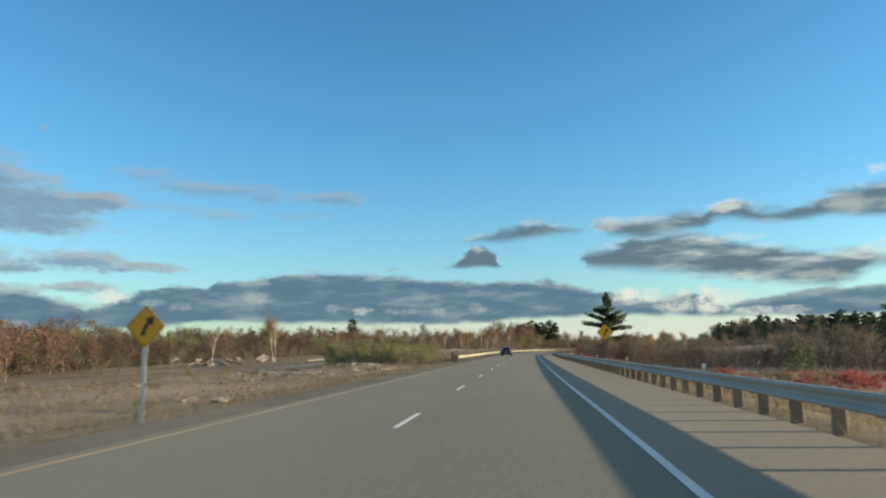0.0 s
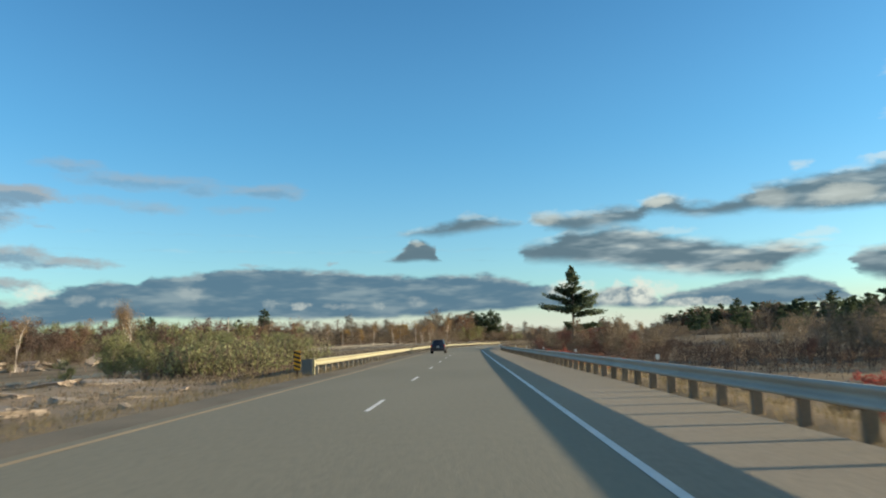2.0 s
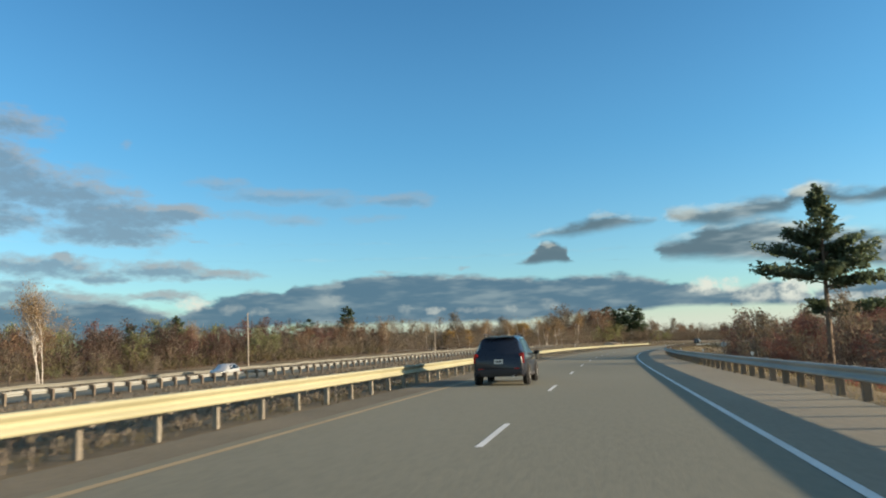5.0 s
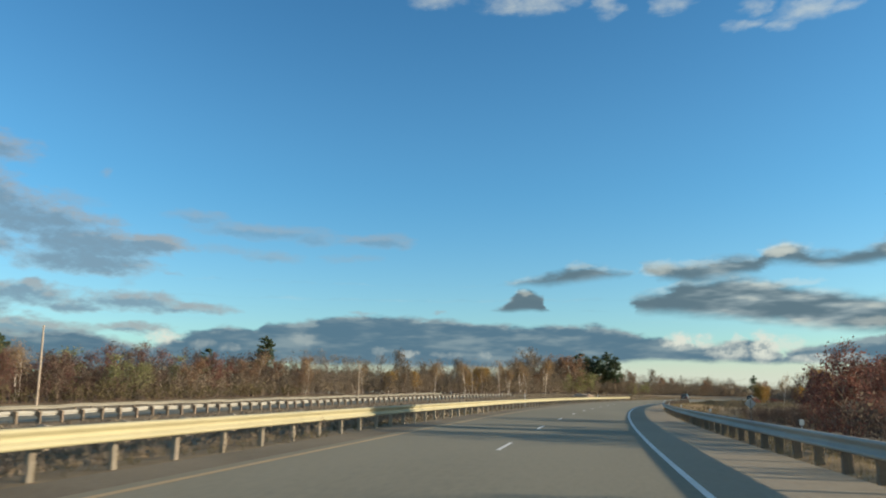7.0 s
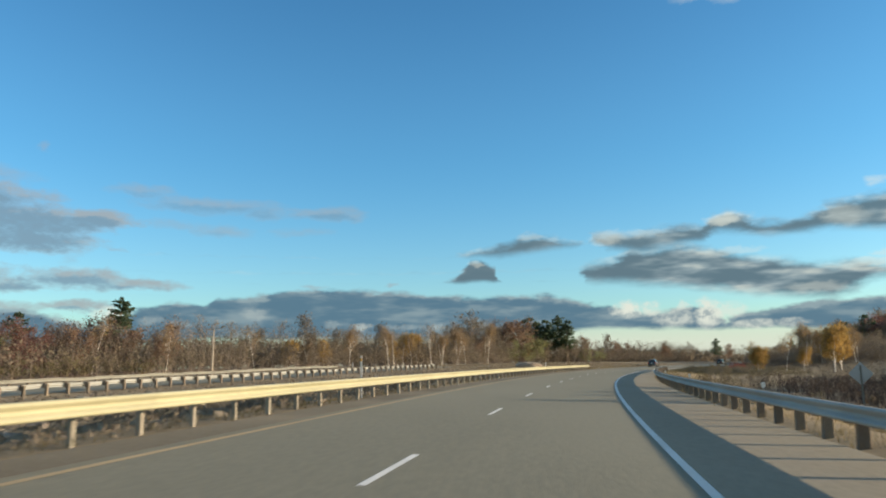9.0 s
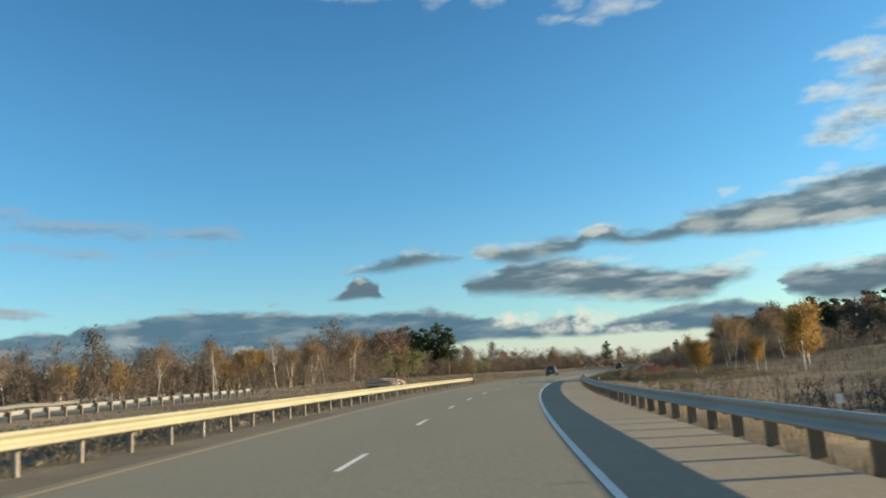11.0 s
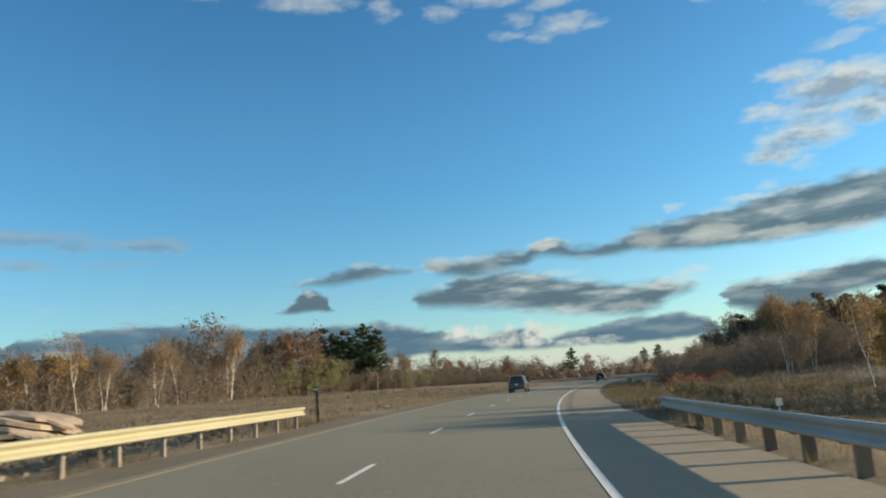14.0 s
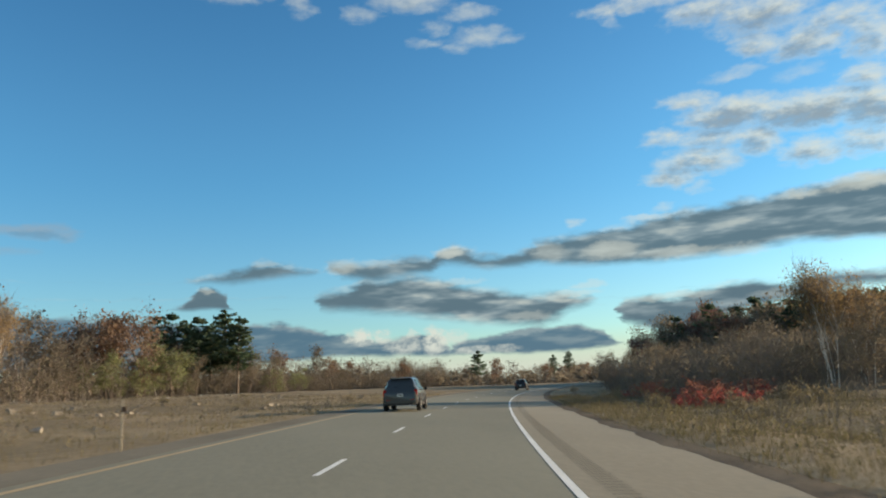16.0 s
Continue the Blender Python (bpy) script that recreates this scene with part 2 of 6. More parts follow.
def build_world():
    world = bpy.data.worlds.new("sky")
    world.use_nodes = True
    scene.world = world
    w = Nodes(world.node_tree)
    world.node_tree.nodes.clear()
    way = w.add("ShaderNodeTexCoord").outputs["Generated"]
    xyz = w.add("ShaderNodeSeparateXYZ")
    w.put(xyz.inputs[0], way)
    x, y, z = xyz.outputs
    az = w.math("MULTIPLY", w.math("ARCTAN2", x, y), 57.29578)
    el = w.math("MULTIPLY", w.math("ARCSINE", z), 57.29578)
    sky = w.add("ShaderNodeTexSky", sky_type="NISHITA", sun_disc=False, sun_elevation=radians(SUN_EL), sun_rotation=radians(SUN_AZ),
                altitude=50, air_density=1.0, dust_density=0.6, ozone_density=2.5)
    # the deep blue holds away from the sun; towards it and overhead the air keeps its own warm white
    off = w.math("ABSOLUTE", w.math("SUBTRACT", az, 0.0))
    blue = w.math("MULTIPLY", w.math("SUBTRACT", 1.0, w.step(off, 52.0, 85.0)), w.math("SUBTRACT", 1.0, w.step(el, 32.0, 60.0)))
    tint = w.mix(w.math("MULTIPLY", w.math("SUBTRACT", 1.0, w.step(el, 3.0, 17.0)), 0.75), SKY_TINT, SKY_LOW)
    seen = w.mix(1.0, sky.outputs[0], w.mix(blue, SKY_FREE, tint), "MULTIPLY")
    # the blue deepens towards the zenith
    seen = w.mix(w.math("MULTIPLY", w.step(el, 17.0, 36.0), blue), seen, w.mix(1.0, seen, (0.78, 0.86, 0.92), "MULTIPLY"))
    # cream band of clear air along the horizon
    band = w.math("MULTIPLY", w.math("SUBTRACT", 1.0, w.step(el, 0.8, 4.2)), w.step(az, -34.0, -6.0))
    seen = w.mix(w.math("MULTIPLY", band, 0.9), seen, HORIZON)

    def flat(kx, ky=1.0):
        c = w.add("ShaderNodeCombineXYZ")
        w.put(c.inputs[0], w.math("MULTIPLY", az, kx))
        w.put(c.inputs[1], w.math("MULTIPLY", el, ky))
        return c.outputs[0]

    def warped(vector, scale, daz, dele, detail=5.0):
        s = w.add("ShaderNodeSeparateXYZ")
        w.put(s.inputs[0], w.noise(vector, scale, detail, 0.6, out=1))
        return w.math("MULTIPLY_ADD", w.math("SUBTRACT", s.outputs[0], 0.5), daz, az), w.math("MULTIPLY_ADD", w.math("SUBTRACT", s.outputs[1], 0.5), dele, el)

    edge_az, edge_el = warped(flat(0.42), 1.0, 2.6, 1.25, 5.0)
    puff_az, puff_el = warped(flat(0.6), 1.4, 2.0, 1.0)
    streak = w.noise(flat(0.22, 1.0), 0.9, 3.0, 0.55)
    billow = w.noise(flat(0.45), 0.9, 4.0, 0.55)

    def bright(glow, shade, lit):
        """From the shaded body through pale blue-grey to sunlit cream."""
        return w.mix(w.step(glow, 0.4, 1.0), w.mix(w.step(glow, 0.0, 0.55), shade, CLOUD_MID), lit)

    def spots(places, k_az, k_el):
        cover = 0.0
        for a, e, hw, hh, k in places:
            dx, dy = w.math("MULTIPLY", w.math("SUBTRACT", puff_az, a), k_az / hw), w.math("MULTIPLY", w.math("SUBTRACT", puff_el, e), k_el / hh)
            one = w.step(w.math("SUBTRACT", 1.0, w.math("MULTIPLY_ADD", dx, dx, w.math("MULTIPLY", dy, dy))), 0.0, 1.0)
            cover = w.math("MAXIMUM", cover, w.math("MULTIPLY", one, k))
        return cover

    def sheet(rows, under, shade, lit, base_glow, top_glow, soft, dim=1.0, from_az=(-90, -89), bend=1.0):
        """Lays one cloud sheet with a lit upper edge, a grey body and paler streaks over what is behind it."""
        a0, a1 = rows[0][0], rows[-1][0]
        e_az, e_el = w.math("MULTIPLY_ADD", w.math("SUBTRACT", edge_az, az), bend, az), w.math("MULTIPLY_ADD", w.math("SUBTRACT", edge_el, el), bend, el)
        r = w.ramp(w.math("MULTIPLY", w.math("SUBTRACT", e_az, a0), 1 / (a1 - a0)), [((a - a0) / (a1 - a0), (lo / 20, hi / 20, 0.0)) for a, lo, hi in rows])
        sep = w.add("ShaderNodeSeparateColor")
        w.put(sep.inputs[0], r)
        above = w.math("MULTIPLY_ADD", sep.outputs[1], 20.0, w.math("MULTIPLY", e_el, -1.0))
        below = w.math("MULTIPLY_ADD", sep.outputs[0], -20.0, w.math("MULTIPLY_ADD", w.math("SUBTRACT", e_el, el), 0.45, el))
        deep = w.math("MINIMUM", above, below)
        cover = w.math("MULTIPLY", w.step(w.math("MULTIPLY_ADD", w.math("SUBTRACT", billow, 0.5), 0.35, deep), -soft * 0.45, soft), dim)
        rim = w.math("MULTIPLY", w.math("SUBTRACT", 1.0, w.step(above, 0.02, 0.7)), w.math("MULTIPLY", w.step(billow, 0.3, 0.66), top_glow))
        low = w.math("MULTIPLY", w.step(streak, 0.38, 0.7), w.math("MULTIPLY", base_glow, w.step(az, *from_az)))
        glow = w.math("ADD", w.math("MAXIMUM", rim, low), w.math("MULTIPLY", w.math("SUBTRACT", billow, 0.5), 0.3), clamp=True)
        return w.mix(cover, under, bright(glow, shade, lit))

    def loose(clouds, name, ragged, under, shade, lit, lo, hi, dim, core):
        group = loose_clouds(name, clouds, ragged)
        covers = []
        for da, de in ((0, 0), (0.7, 0.55)):
            n = w.add("ShaderNodeGroup")
            n.node_tree = group
            w.put(n.inputs[0], w.math("ADD", az, da))
            w.put(n.inputs[1], w.math("ADD", el, de))
            covers.append(n.outputs[0])
        cover, sunward = covers
        alpha = w.math("MULTIPLY", w.step(cover, lo, hi), dim)
        # the thick middle is grey, the sunward edge and the thin margin are lit
        body = w.math("MULTIPLY", w.step(sunward, *core), w.step(cover, 0.2, 0.8))
        return w.mix(alpha, under, w.mix(body, lit, shade))

    seen = loose(CLOUDS_TORN, "torn_clouds", 0.9, seen, CLOUD_PALE, CLOUD_LIT, -0.1, 1.5, 0.8, (0.6, 1.3))
    seen = loose(CLOUDS_HIGH, "high_clouds", 1.2, seen, CLOUD_PALE, CLOUD_LIT, -0.1, 1.3, 0.9, (0.35, 1.1))
    seen = loose(CLOUDS_THIN, "thin_clouds", 0.6, seen, CLOUD_THIN, CLOUD_WARM, 0.05, 1.1, 0.6, (0.1, 0.7))
    seen = loose(CLOUDS_LEFT, "left_clouds", 1.1, seen, CLOUD_THIN, CLOUD_WARM, 0.0, 0.9, 0.85, (0.05, 0.6))
    seen = sheet(SHEET_BANK, seen, CLOUD_FAR, CLOUD_MID, 0.4, 0.8, 0.3, 0.97)
    heads = spots(CLOUD_HEADS, 0.7, 0.6)
    seen = w.mix(w.math("MULTIPLY", heads, w.math("MULTIPLY_ADD", w.step(w.noise(flat(0.9), 1.6, 4.0, 0.6), 0.36, 0.58), 0.62, 0.38)), seen, CLOUD_LIT)
    seen = sheet(SHEET_RIGHT, seen, CLOUD_SHADE, CLOUD_LIT, 0.55, 0.8, 0.65)
    seen = sheet(SHEET_SHELF, seen, CLOUD_SHADE, CLOUD_LIT, 0.68, 0.75, 0.7, 1.0, (0.0, 14.0))
    seen = sheet(SHEET_SMALL, seen, CLOUD_SHADE, CLOUD_LIT, 0.1, 0.3, 0.3, bend=0.55)
    seen = sheet(SHEET_LONG, seen, CLOUD_SHADE, CLOUD_LIT, 0.62, 0.75, 0.6, 0.97, (-6.0, 12.0))
    seen = w.mix(w.math("MULTIPLY", spots(CLOUD_LIGHTS, 0.6, 0.55), 0.6), seen, CLOUD_LIT)
    back = w.add("ShaderNodeBackground")
    w.put(back.inputs[0], seen)
    back.inputs[1].default_value = SKY_STRENGTH
    w.put(w.add("ShaderNodeOutputWorld").inputs[0], back.outputs[0])


SKY_STRENGTH = 0.12
SKY_TINT, SKY_FREE, SKY_LOW = (0.50, 0.94, 1.08), (1.05, 1.0, 0.86), (0.80, 0.98, 1.02)
CLOUD_SHADE, CLOUD_MID, CLOUD_LIT, CLOUD_FAR, HORIZON = (0.56, 0.9, 1.1), (1.25, 1.65, 1.8), (3.5, 3.65, 3.2), (0.44, 0.85, 1.2), (3.3, 3.5, 2.95)
CLOUD_THIN, CLOUD_WARM, CLOUD_PALE = (0.95, 1.42, 1.8), (1.7, 1.85, 1.9), (1.45, 1.75, 1.9)
build_world()
sun = new("sun", bpy.data.lights.new("sun", "SUN"))
sun.data.energy, sun.data.angle, sun.data.color = 4.8, radians(0.6), (1.0, 0.79, 0.54)
a, e = radians(SUN_AZ), radians(SUN_EL)
SUN_WAY = Vector((math.sin(a) * math.cos(e), math.cos(a) * math.cos(e), math.sin(e)))
sun.matrix_world = look(SUN_WAY * 50, (0, 0, 0))

# ---- materials ----


def material(name, colors, scale=1.0, rough=0.8, metal=0.0, bump=0.3, fine=None, spread=0.0, stretch=(1, 1, 1), spec=0.4, sheer=0.0):
    """Colours blended by noise at two scales; spread varies each object's or piece's value."""
    m = bpy.data.materials.new(name)
    m.use_nodes = True
    n = Nodes(m.node_tree)
    bsdf = m.node_tree.nodes["Principled BSDF"]
    place = n.add("ShaderNodeTexCoord").outputs["Object"]
    if stretch != (1, 1, 1):
        mp = n.add("ShaderNodeMapping")
        mp.inputs["Scale"].default_value = stretch
        n.put(mp.inputs[0], place)
        place = mp.outputs[0]
    big = n.noise(place, scale * 0.18, 3.0)
    small = n.noise(place, fine or scale * 4.0, 6.0, 0.65)
    both = n.math("ADD", n.math("MULTIPLY", big, 0.6), n.math("MULTIPLY", small, 0.4))
    lo, hi = 0.34, 0.66
    stops = [(lo + (hi - lo) * k / max(len(colors) - 1, 1), c) for k, c in enumerate(colors)]
    col = n.ramp(both, stops)
    if spread:
        rnd = n.math("ADD", n.add("ShaderNodeObjectInfo").outputs["Random"], n.add("ShaderNodeNewGeometry").outputs["Random Per Island"])
        k = n.math("MULTIPLY_ADD", n.math("FRACT", rnd), 2 * spread, 1 - spread)
        hsv = n.add("ShaderNodeHueSaturation")
        n.put(hsv.inputs["Color"], col)
        n.put(hsv.inputs["Value"], k)
        n.put(hsv.inputs["Hue"], n.math("MULTIPLY_ADD", n.math("FRACT", n.math("MULTIPLY", rnd, 7.31)), 0.04 * min(1, spread * 2), 0.5 - 0.02 * min(1, spread * 2)))
        col = hsv.outputs[0]
    n.put(bsdf.inputs["Base Color"], col)
    n.put(bsdf.inputs["Roughness"], n.math("MULTIPLY_ADD", small, 0.2, rough - 0.1, clamp=True))
    bsdf.inputs["Metallic"].default_value = metal
    bsdf.inputs["Specular IOR Level"].default_value = spec
    if bump:
        b = n.add("ShaderNodeBump")
        b.inputs["Strength"].default_value, b.inputs["Distance"].default_value = bump, 0.02
        n.put(b.inputs["Height"], small)
        n.put(bsdf.inputs["Normal"], b.outputs[0])
    if sheer:
        # leaves let part of the light through
        out = m.node_tree.nodes["Material Output"]
        t = n.add("ShaderNodeBsdfTranslucent")
        n.put(t.inputs[0], col)
        mixer = n.add("ShaderNodeMixShader")
        mixer.inputs[0].default_value = sheer
        n.put(mixer.inputs[1], bsdf.outputs[0])
        n.put(mixer.inputs[2], t.outputs[0])
        n.put(out.inputs[0], mixer.outputs[0])
    return m


ASPHALT = material("asphalt", [(0.18, 0.176, 0.136), (0.222, 0.215, 0.165), (0.252, 0.243, 0.187)], 0.5, 0.92, bump=0.25, fine=9, stretch=(1.0, 0.3, 1.0), spec=0.2)
LINE_WHITE = material("line_white", [(0.62, 0.62, 0.58), (0.8, 0.8, 0.77)], 3, 0.7, bump=0.2, fine=9)
LINE_YELLOW = material("line_yellow", [(0.34, 0.26, 0.15), (0.46, 0.35, 0.20)], 2, 0.8, bump=0.2, fine=9)
GROUND = material("dry_ground", [(0.15, 0.115, 0.075), (0.21, 0.165, 0.105), (0.28, 0.22, 0.14), (0.35, 0.285, 0.19)], 0.35, 0.95, bump=0.8, fine=2.2, spec=0.1)
# one steel in two tones: sun's warm yellow painted in, then a grey shaded copy
SUN_TINTED_STEEL = material("sun_tinted_steel", [(0.31, 0.30, 0.195), (0.385, 0.37, 0.245)], 2, 0.62, 0.12, bump=0.1, spread=0.06)
SHADED_STEEL = material("shaded_grey_steel", [(0.27, 0.28, 0.265), (0.35, 0.36, 0.345)], 2, 0.6, 0.15, bump=0.1, spread=0.06)
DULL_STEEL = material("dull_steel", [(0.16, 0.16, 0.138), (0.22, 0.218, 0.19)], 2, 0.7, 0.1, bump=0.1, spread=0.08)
SHOULDER = material("gritty_shoulder", [(0.13, 0.112, 0.085), (0.18, 0.16, 0.122), (0.23, 0.2, 0.15)], 1.2, 0.95, bump=0.5, fine=9, spec=0.15)
SHOULDER_TAN = material("tan_shoulder", [(0.235, 0.21, 0.158), (0.295, 0.262, 0.198), (0.335, 0.298, 0.226)], 0.6, 0.93, bump=0.3, fine=9, stretch=(1.0, 0.4, 1.0), spec=0.18)
DIRT = material("edge_dirt", [(0.07, 0.055, 0.04), (0.12, 0.095, 0.068), (0.17, 0.135, 0.095)], 1.5, 0.95, bump=0.7, fine=7, spec=0.1)
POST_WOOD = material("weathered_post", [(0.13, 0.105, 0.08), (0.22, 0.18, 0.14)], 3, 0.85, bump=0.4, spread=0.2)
# weathered wood, its base colour raised to stand for sun on the median posts
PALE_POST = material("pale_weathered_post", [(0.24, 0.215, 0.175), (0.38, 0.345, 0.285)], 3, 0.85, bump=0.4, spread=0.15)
TWIG = material("twigs", [(0.135, 0.114, 0.097), (0.225, 0.19, 0.16)], 1.0, 0.9, bump=0, spread=0.25)
# darker copy of TWIG, with the shade of thick brush put into its colour
DARK_TWIG = material("dark_twigs", [(0.06, 0.042, 0.036), (0.11, 0.08, 0.066)], 1.0, 0.9, bump=0, spread=0.25)
BIRCH_BARK = material("birch_bark", [(0.35, 0.31, 0.27), (0.72, 0.68, 0.62), (0.78, 0.75, 0.7)], 3, 0.7, bump=0.1, stretch=(1, 1, 4))
BARK = material("grey_bark", [(0.12, 0.09, 0.07), (0.24, 0.19, 0.15)], 3, 0.9, bump=0.4)


def foliage(name, colors, spread=0.17):
    return material(name, colors, 0.6, 0.7, bump=0, spread=spread, sheer=0.48, spec=0.2)


LEAF_RUST = foliage("rust_leaves", [(0.17, 0.108, 0.074), (0.23, 0.148, 0.1), (0.29, 0.195, 0.13)])
LEAF_BROWN = foliage("brown_leaves", [(0.14, 0.118, 0.085), (0.2, 0.168, 0.12), (0.265, 0.222, 0.16)])
LEAF_DIM = foliage("grey_brown_leaves", [(0.125, 0.105, 0.08), (0.18, 0.152, 0.115), (0.24, 0.205, 0.155)])
LEAF_TAN = foliage("tan_leaves", [(0.26, 0.17, 0.085), (0.36, 0.25, 0.125), (0.42, 0.31, 0.165)])
LEAF_WEED = foliage("weed_leaves", [(0.09, 0.082, 0.044), (0.14, 0.125, 0.068), (0.2, 0.17, 0.1)])
# brown leaves toned down in colour to stand for shaded woods and thickets
LEAF_DULL = foliage("dull_brown_leaves", [(0.075, 0.054, 0.043), (0.11, 0.08, 0.063), (0.15, 0.112, 0.085)])
LEAF_GOLD = foliage("gold_leaves", [(0.28, 0.18, 0.06), (0.38, 0.255, 0.085), (0.45, 0.31, 0.115)])
LEAF_OLIVE = foliage("olive_leaves", [(0.175, 0.19, 0.085), (0.245, 0.26, 0.122), (0.315, 0.32, 0.17)])
LEAF_RED = foliage("red_leaves", [(0.22, 0.055, 0.048), (0.32, 0.092, 0.078), (0.38, 0.15, 0.11)])
LEAF_SUMAC = foliage("sumac_leaves", [(0.2, 0.088, 0.065), (0.29, 0.13, 0.092), (0.34, 0.19, 0.125)])
LEAF_MAROON = foliage("maroon_leaves", [(0.13, 0.065, 0.055), (0.19, 0.095, 0.08), (0.25, 0.135, 0.105)])
NEEDLES = foliage("pine_needles", [(0.085, 0.122, 0.08), (0.13, 0.172, 0.105), (0.17, 0.212, 0.13)])
NEEDLES_PALE = foliage("pale_needles", [(0.13, 0.165, 0.09), (0.18, 0.215, 0.12), (0.22, 0.26, 0.15)])
NEEDLES_DARK = foliage("dark_needles", [(0.065, 0.095, 0.062), (0.1, 0.14, 0.082), (0.135, 0.175, 0.105)])
DRY_GRASS = foliage("dry_grass_blades", [(0.135, 0.115, 0.065), (0.215, 0.18, 0.105), (0.30, 0.245, 0.155)])

BANK_GRASS = foliage("olive_brown_grass_blades", [(0.085, 0.078, 0.042), (0.135, 0.118, 0.065), (0.2, 0.165, 0.095)])
SAND = material("sandy_verge", [(0.21, 0.16, 0.11), (0.3, 0.235, 0.165), (0.38, 0.305, 0.22)], 0.4, 0.95, bump=0.8, fine=2.6, spec=0.1)

# ---- the road's course ----
# the line of the right-hand edge marking: x at steps of 17.175 m in y
EDGE_X = [1.69, 1.68, 1.69, 1.78, 1.93, 2.08, 2.23, 2.44, 2.63, 2.84, 3.18, 3.86, 4.90, 6.29, 8.02, 10.19, 12.85, 16.04, 19.71, 23.91, 28.78, 34.19, 39.96, 46.06]
STEP = 17.175


def edge_x(y):
    q = min(max(y / STEP, 0.5), len(EDGE_X) - 1.51)
    i = math.floor(q + 0.5)
    u = q - i
    x = EDGE_X[i] * (0.75 - u * u) + EDGE_X[i - 1] * 0.5 * (0.5 - u) ** 2 + EDGE_X[min(i + 1, len(EDGE_X) - 1)] * 0.5 * (0.5 + u) ** 2
    return x


def course():
    """Points every metre along the edge marking, from 60 m behind the start to far beyond the end."""
    pts, head = [(1.63, -60.0 + k) for k in range(70)], []
    y = 10.0
    while y < 380:
        pts.append((edge_x(y), y))
        y += 0.95
    a = math.atan2(pts[-1][0] - pts[-3][0], pts[-1][1] - pts[-3][1])
    x, y = pts[-1]
    for k in range(900):
        a += 0.00155 if k < 190 else (0.0 if k < 330 else -0.0006 * (k < 600))
        x, y = x + math.sin(a), y + math.cos(a)
        pts.append((x, y))
    p = np.array(pts)
    for _ in range(30):
        p[1:-1] = p[1:-1] * 0.5 + (p[:-2] + p[2:]) * 0.25
    s = np.r_[0, np.cumsum(np.hypot(*np.diff(p, axis=0).T))]
    s -= np.interp(0.0, p[:400, 1], s[:400])
    return p, s


COURSE, RUN = course()
TANGENT = np.gradient(COURSE, axis=0)
TANGENT /= np.linalg.norm(TANGENT, axis=1)[:, None]
BANK_S, BANK = (-60, 85, 158, 212, 292, 400, 520, 700), (0.0, 0.0, 0.017, 0.028, 0.036, 0.042, 0.035, 0.0)


def smooth(x, lo, hi):
    t = np.clip((np.asarray(x, float) - lo) / (hi - lo), 0, 1)
    return t * t * (3 - 2 * t)


def on_edge(s):
    s = np.asarray(s, float)
    x, y = np.interp(s, RUN, COURSE[:, 0]), np.interp(s, RUN, COURSE[:, 1])
    tx, ty = np.interp(s, RUN, TANGENT[:, 0]), np.interp(s, RUN, TANGENT[:, 1])
    over = np.where(s < RUN[0], s - RUN[0], np.where(s > RUN[-1], s - RUN[-1], 0))
    return x + tx * over, y + ty * over, tx, ty


def place(s, u):
    """World x, y of the point u metres to the right of the edge marking, s metres along it."""
    x, y, tx, ty = on_edge(s)
    near = np.clip(u, -110, 110)
    return x + ty * near + (u - near), y - tx * near


def pave_z(s, u):
    return -np.interp(s, BANK_S, BANK) * (np.asarray(u, float) + 1.4)


def bumps(x, y, size):
    return (np.sin(x / size + 1.3 * np.sin(y / size * 0.7)) * np.cos(y / size * 1.1 + np.sin(x / size * 0.6)))


FAR_SIDE_S, FAR_SIDE = (60, 150, 198, 230, 262, 300, 360, 430), (0, -0.8, -0.83, -0.72, -0.53, -0.4, -0.3, 0)


def ground_z(s, u):
    s, u = np.asarray(s, float), np.asarray(u, float)
    z = pave_z(s, np.clip(u, -48, 3.2))
    out_l, out_r = np.clip(-9.2 - u, 0, None), np.clip(u - 3.3, 0, None)
    drop = np.interp(s, (-60, 90, 150, 260, 330), (2.6, 2.6, 1.5, 0.9, 0.2))
    z = z - drop * smooth(out_l, 4, 70) - 0.35 * smooth(out_l, 0.3, 3.0) * np.interp(s, (280, 340), (1, 0.3))
    z = z + np.interp(s, FAR_SIDE_S, FAR_SIDE) * smooth(out_l, 9, 24)
    fall = np.interp(s, (-60, 180, 230, 300, 340), (2.0, 2.2, 1.8, 1.2, 0.5))
    rise = np.interp(s, (150, 215, 290, 380, 520), (0, 1.2, 2.6, 3.2, 2.2))
    z = z - fall * smooth(out_r, 0.6, 8.0) + rise * smooth(out_r, 14, 75)
    rough = np.where(u < -9, np.interp(s, (85, 120, 330, 350), (0.22, 0.02, 0.02, 0.15)), 0.22)
    z = z + rough * bumps(s, u, 4.1) * smooth(np.maximum(out_l, out_r), 1.5, 9) + 0.05 * bumps(s, u, 1.1) * smooth(np.maximum(out_l, out_r), 0.3, 2)
    inside = (u > -9.3) & (u < 3.4)
    return np.where(inside, z - 0.06, z - 0.06 * (1 - smooth(np.maximum(out_l, out_r), 0, 0.5)))


def at(s, u, up=0.0):
    """World place on the ground (or pavement) at road coordinates."""
    x, y = place(s, u)
    z = pave_z(s, u) if -9.0 <= u <= 3.2 else ground_z(s, u)
    return Vector((float(x), float(y), float(z) + up))


def road_coords(x, y):
    """Road coordinates of a world place."""
    d = np.hypot(COURSE[:, 0] - x, COURSE[:, 1] - y)
    i = int(d.argmin())
    tx, ty = TANGENT[i]
    ox, oy = x - COURSE[i, 0], y - COURSE[i, 1]
    return float(RUN[i] + ox * tx + oy * ty), float(ox * ty - oy * tx)


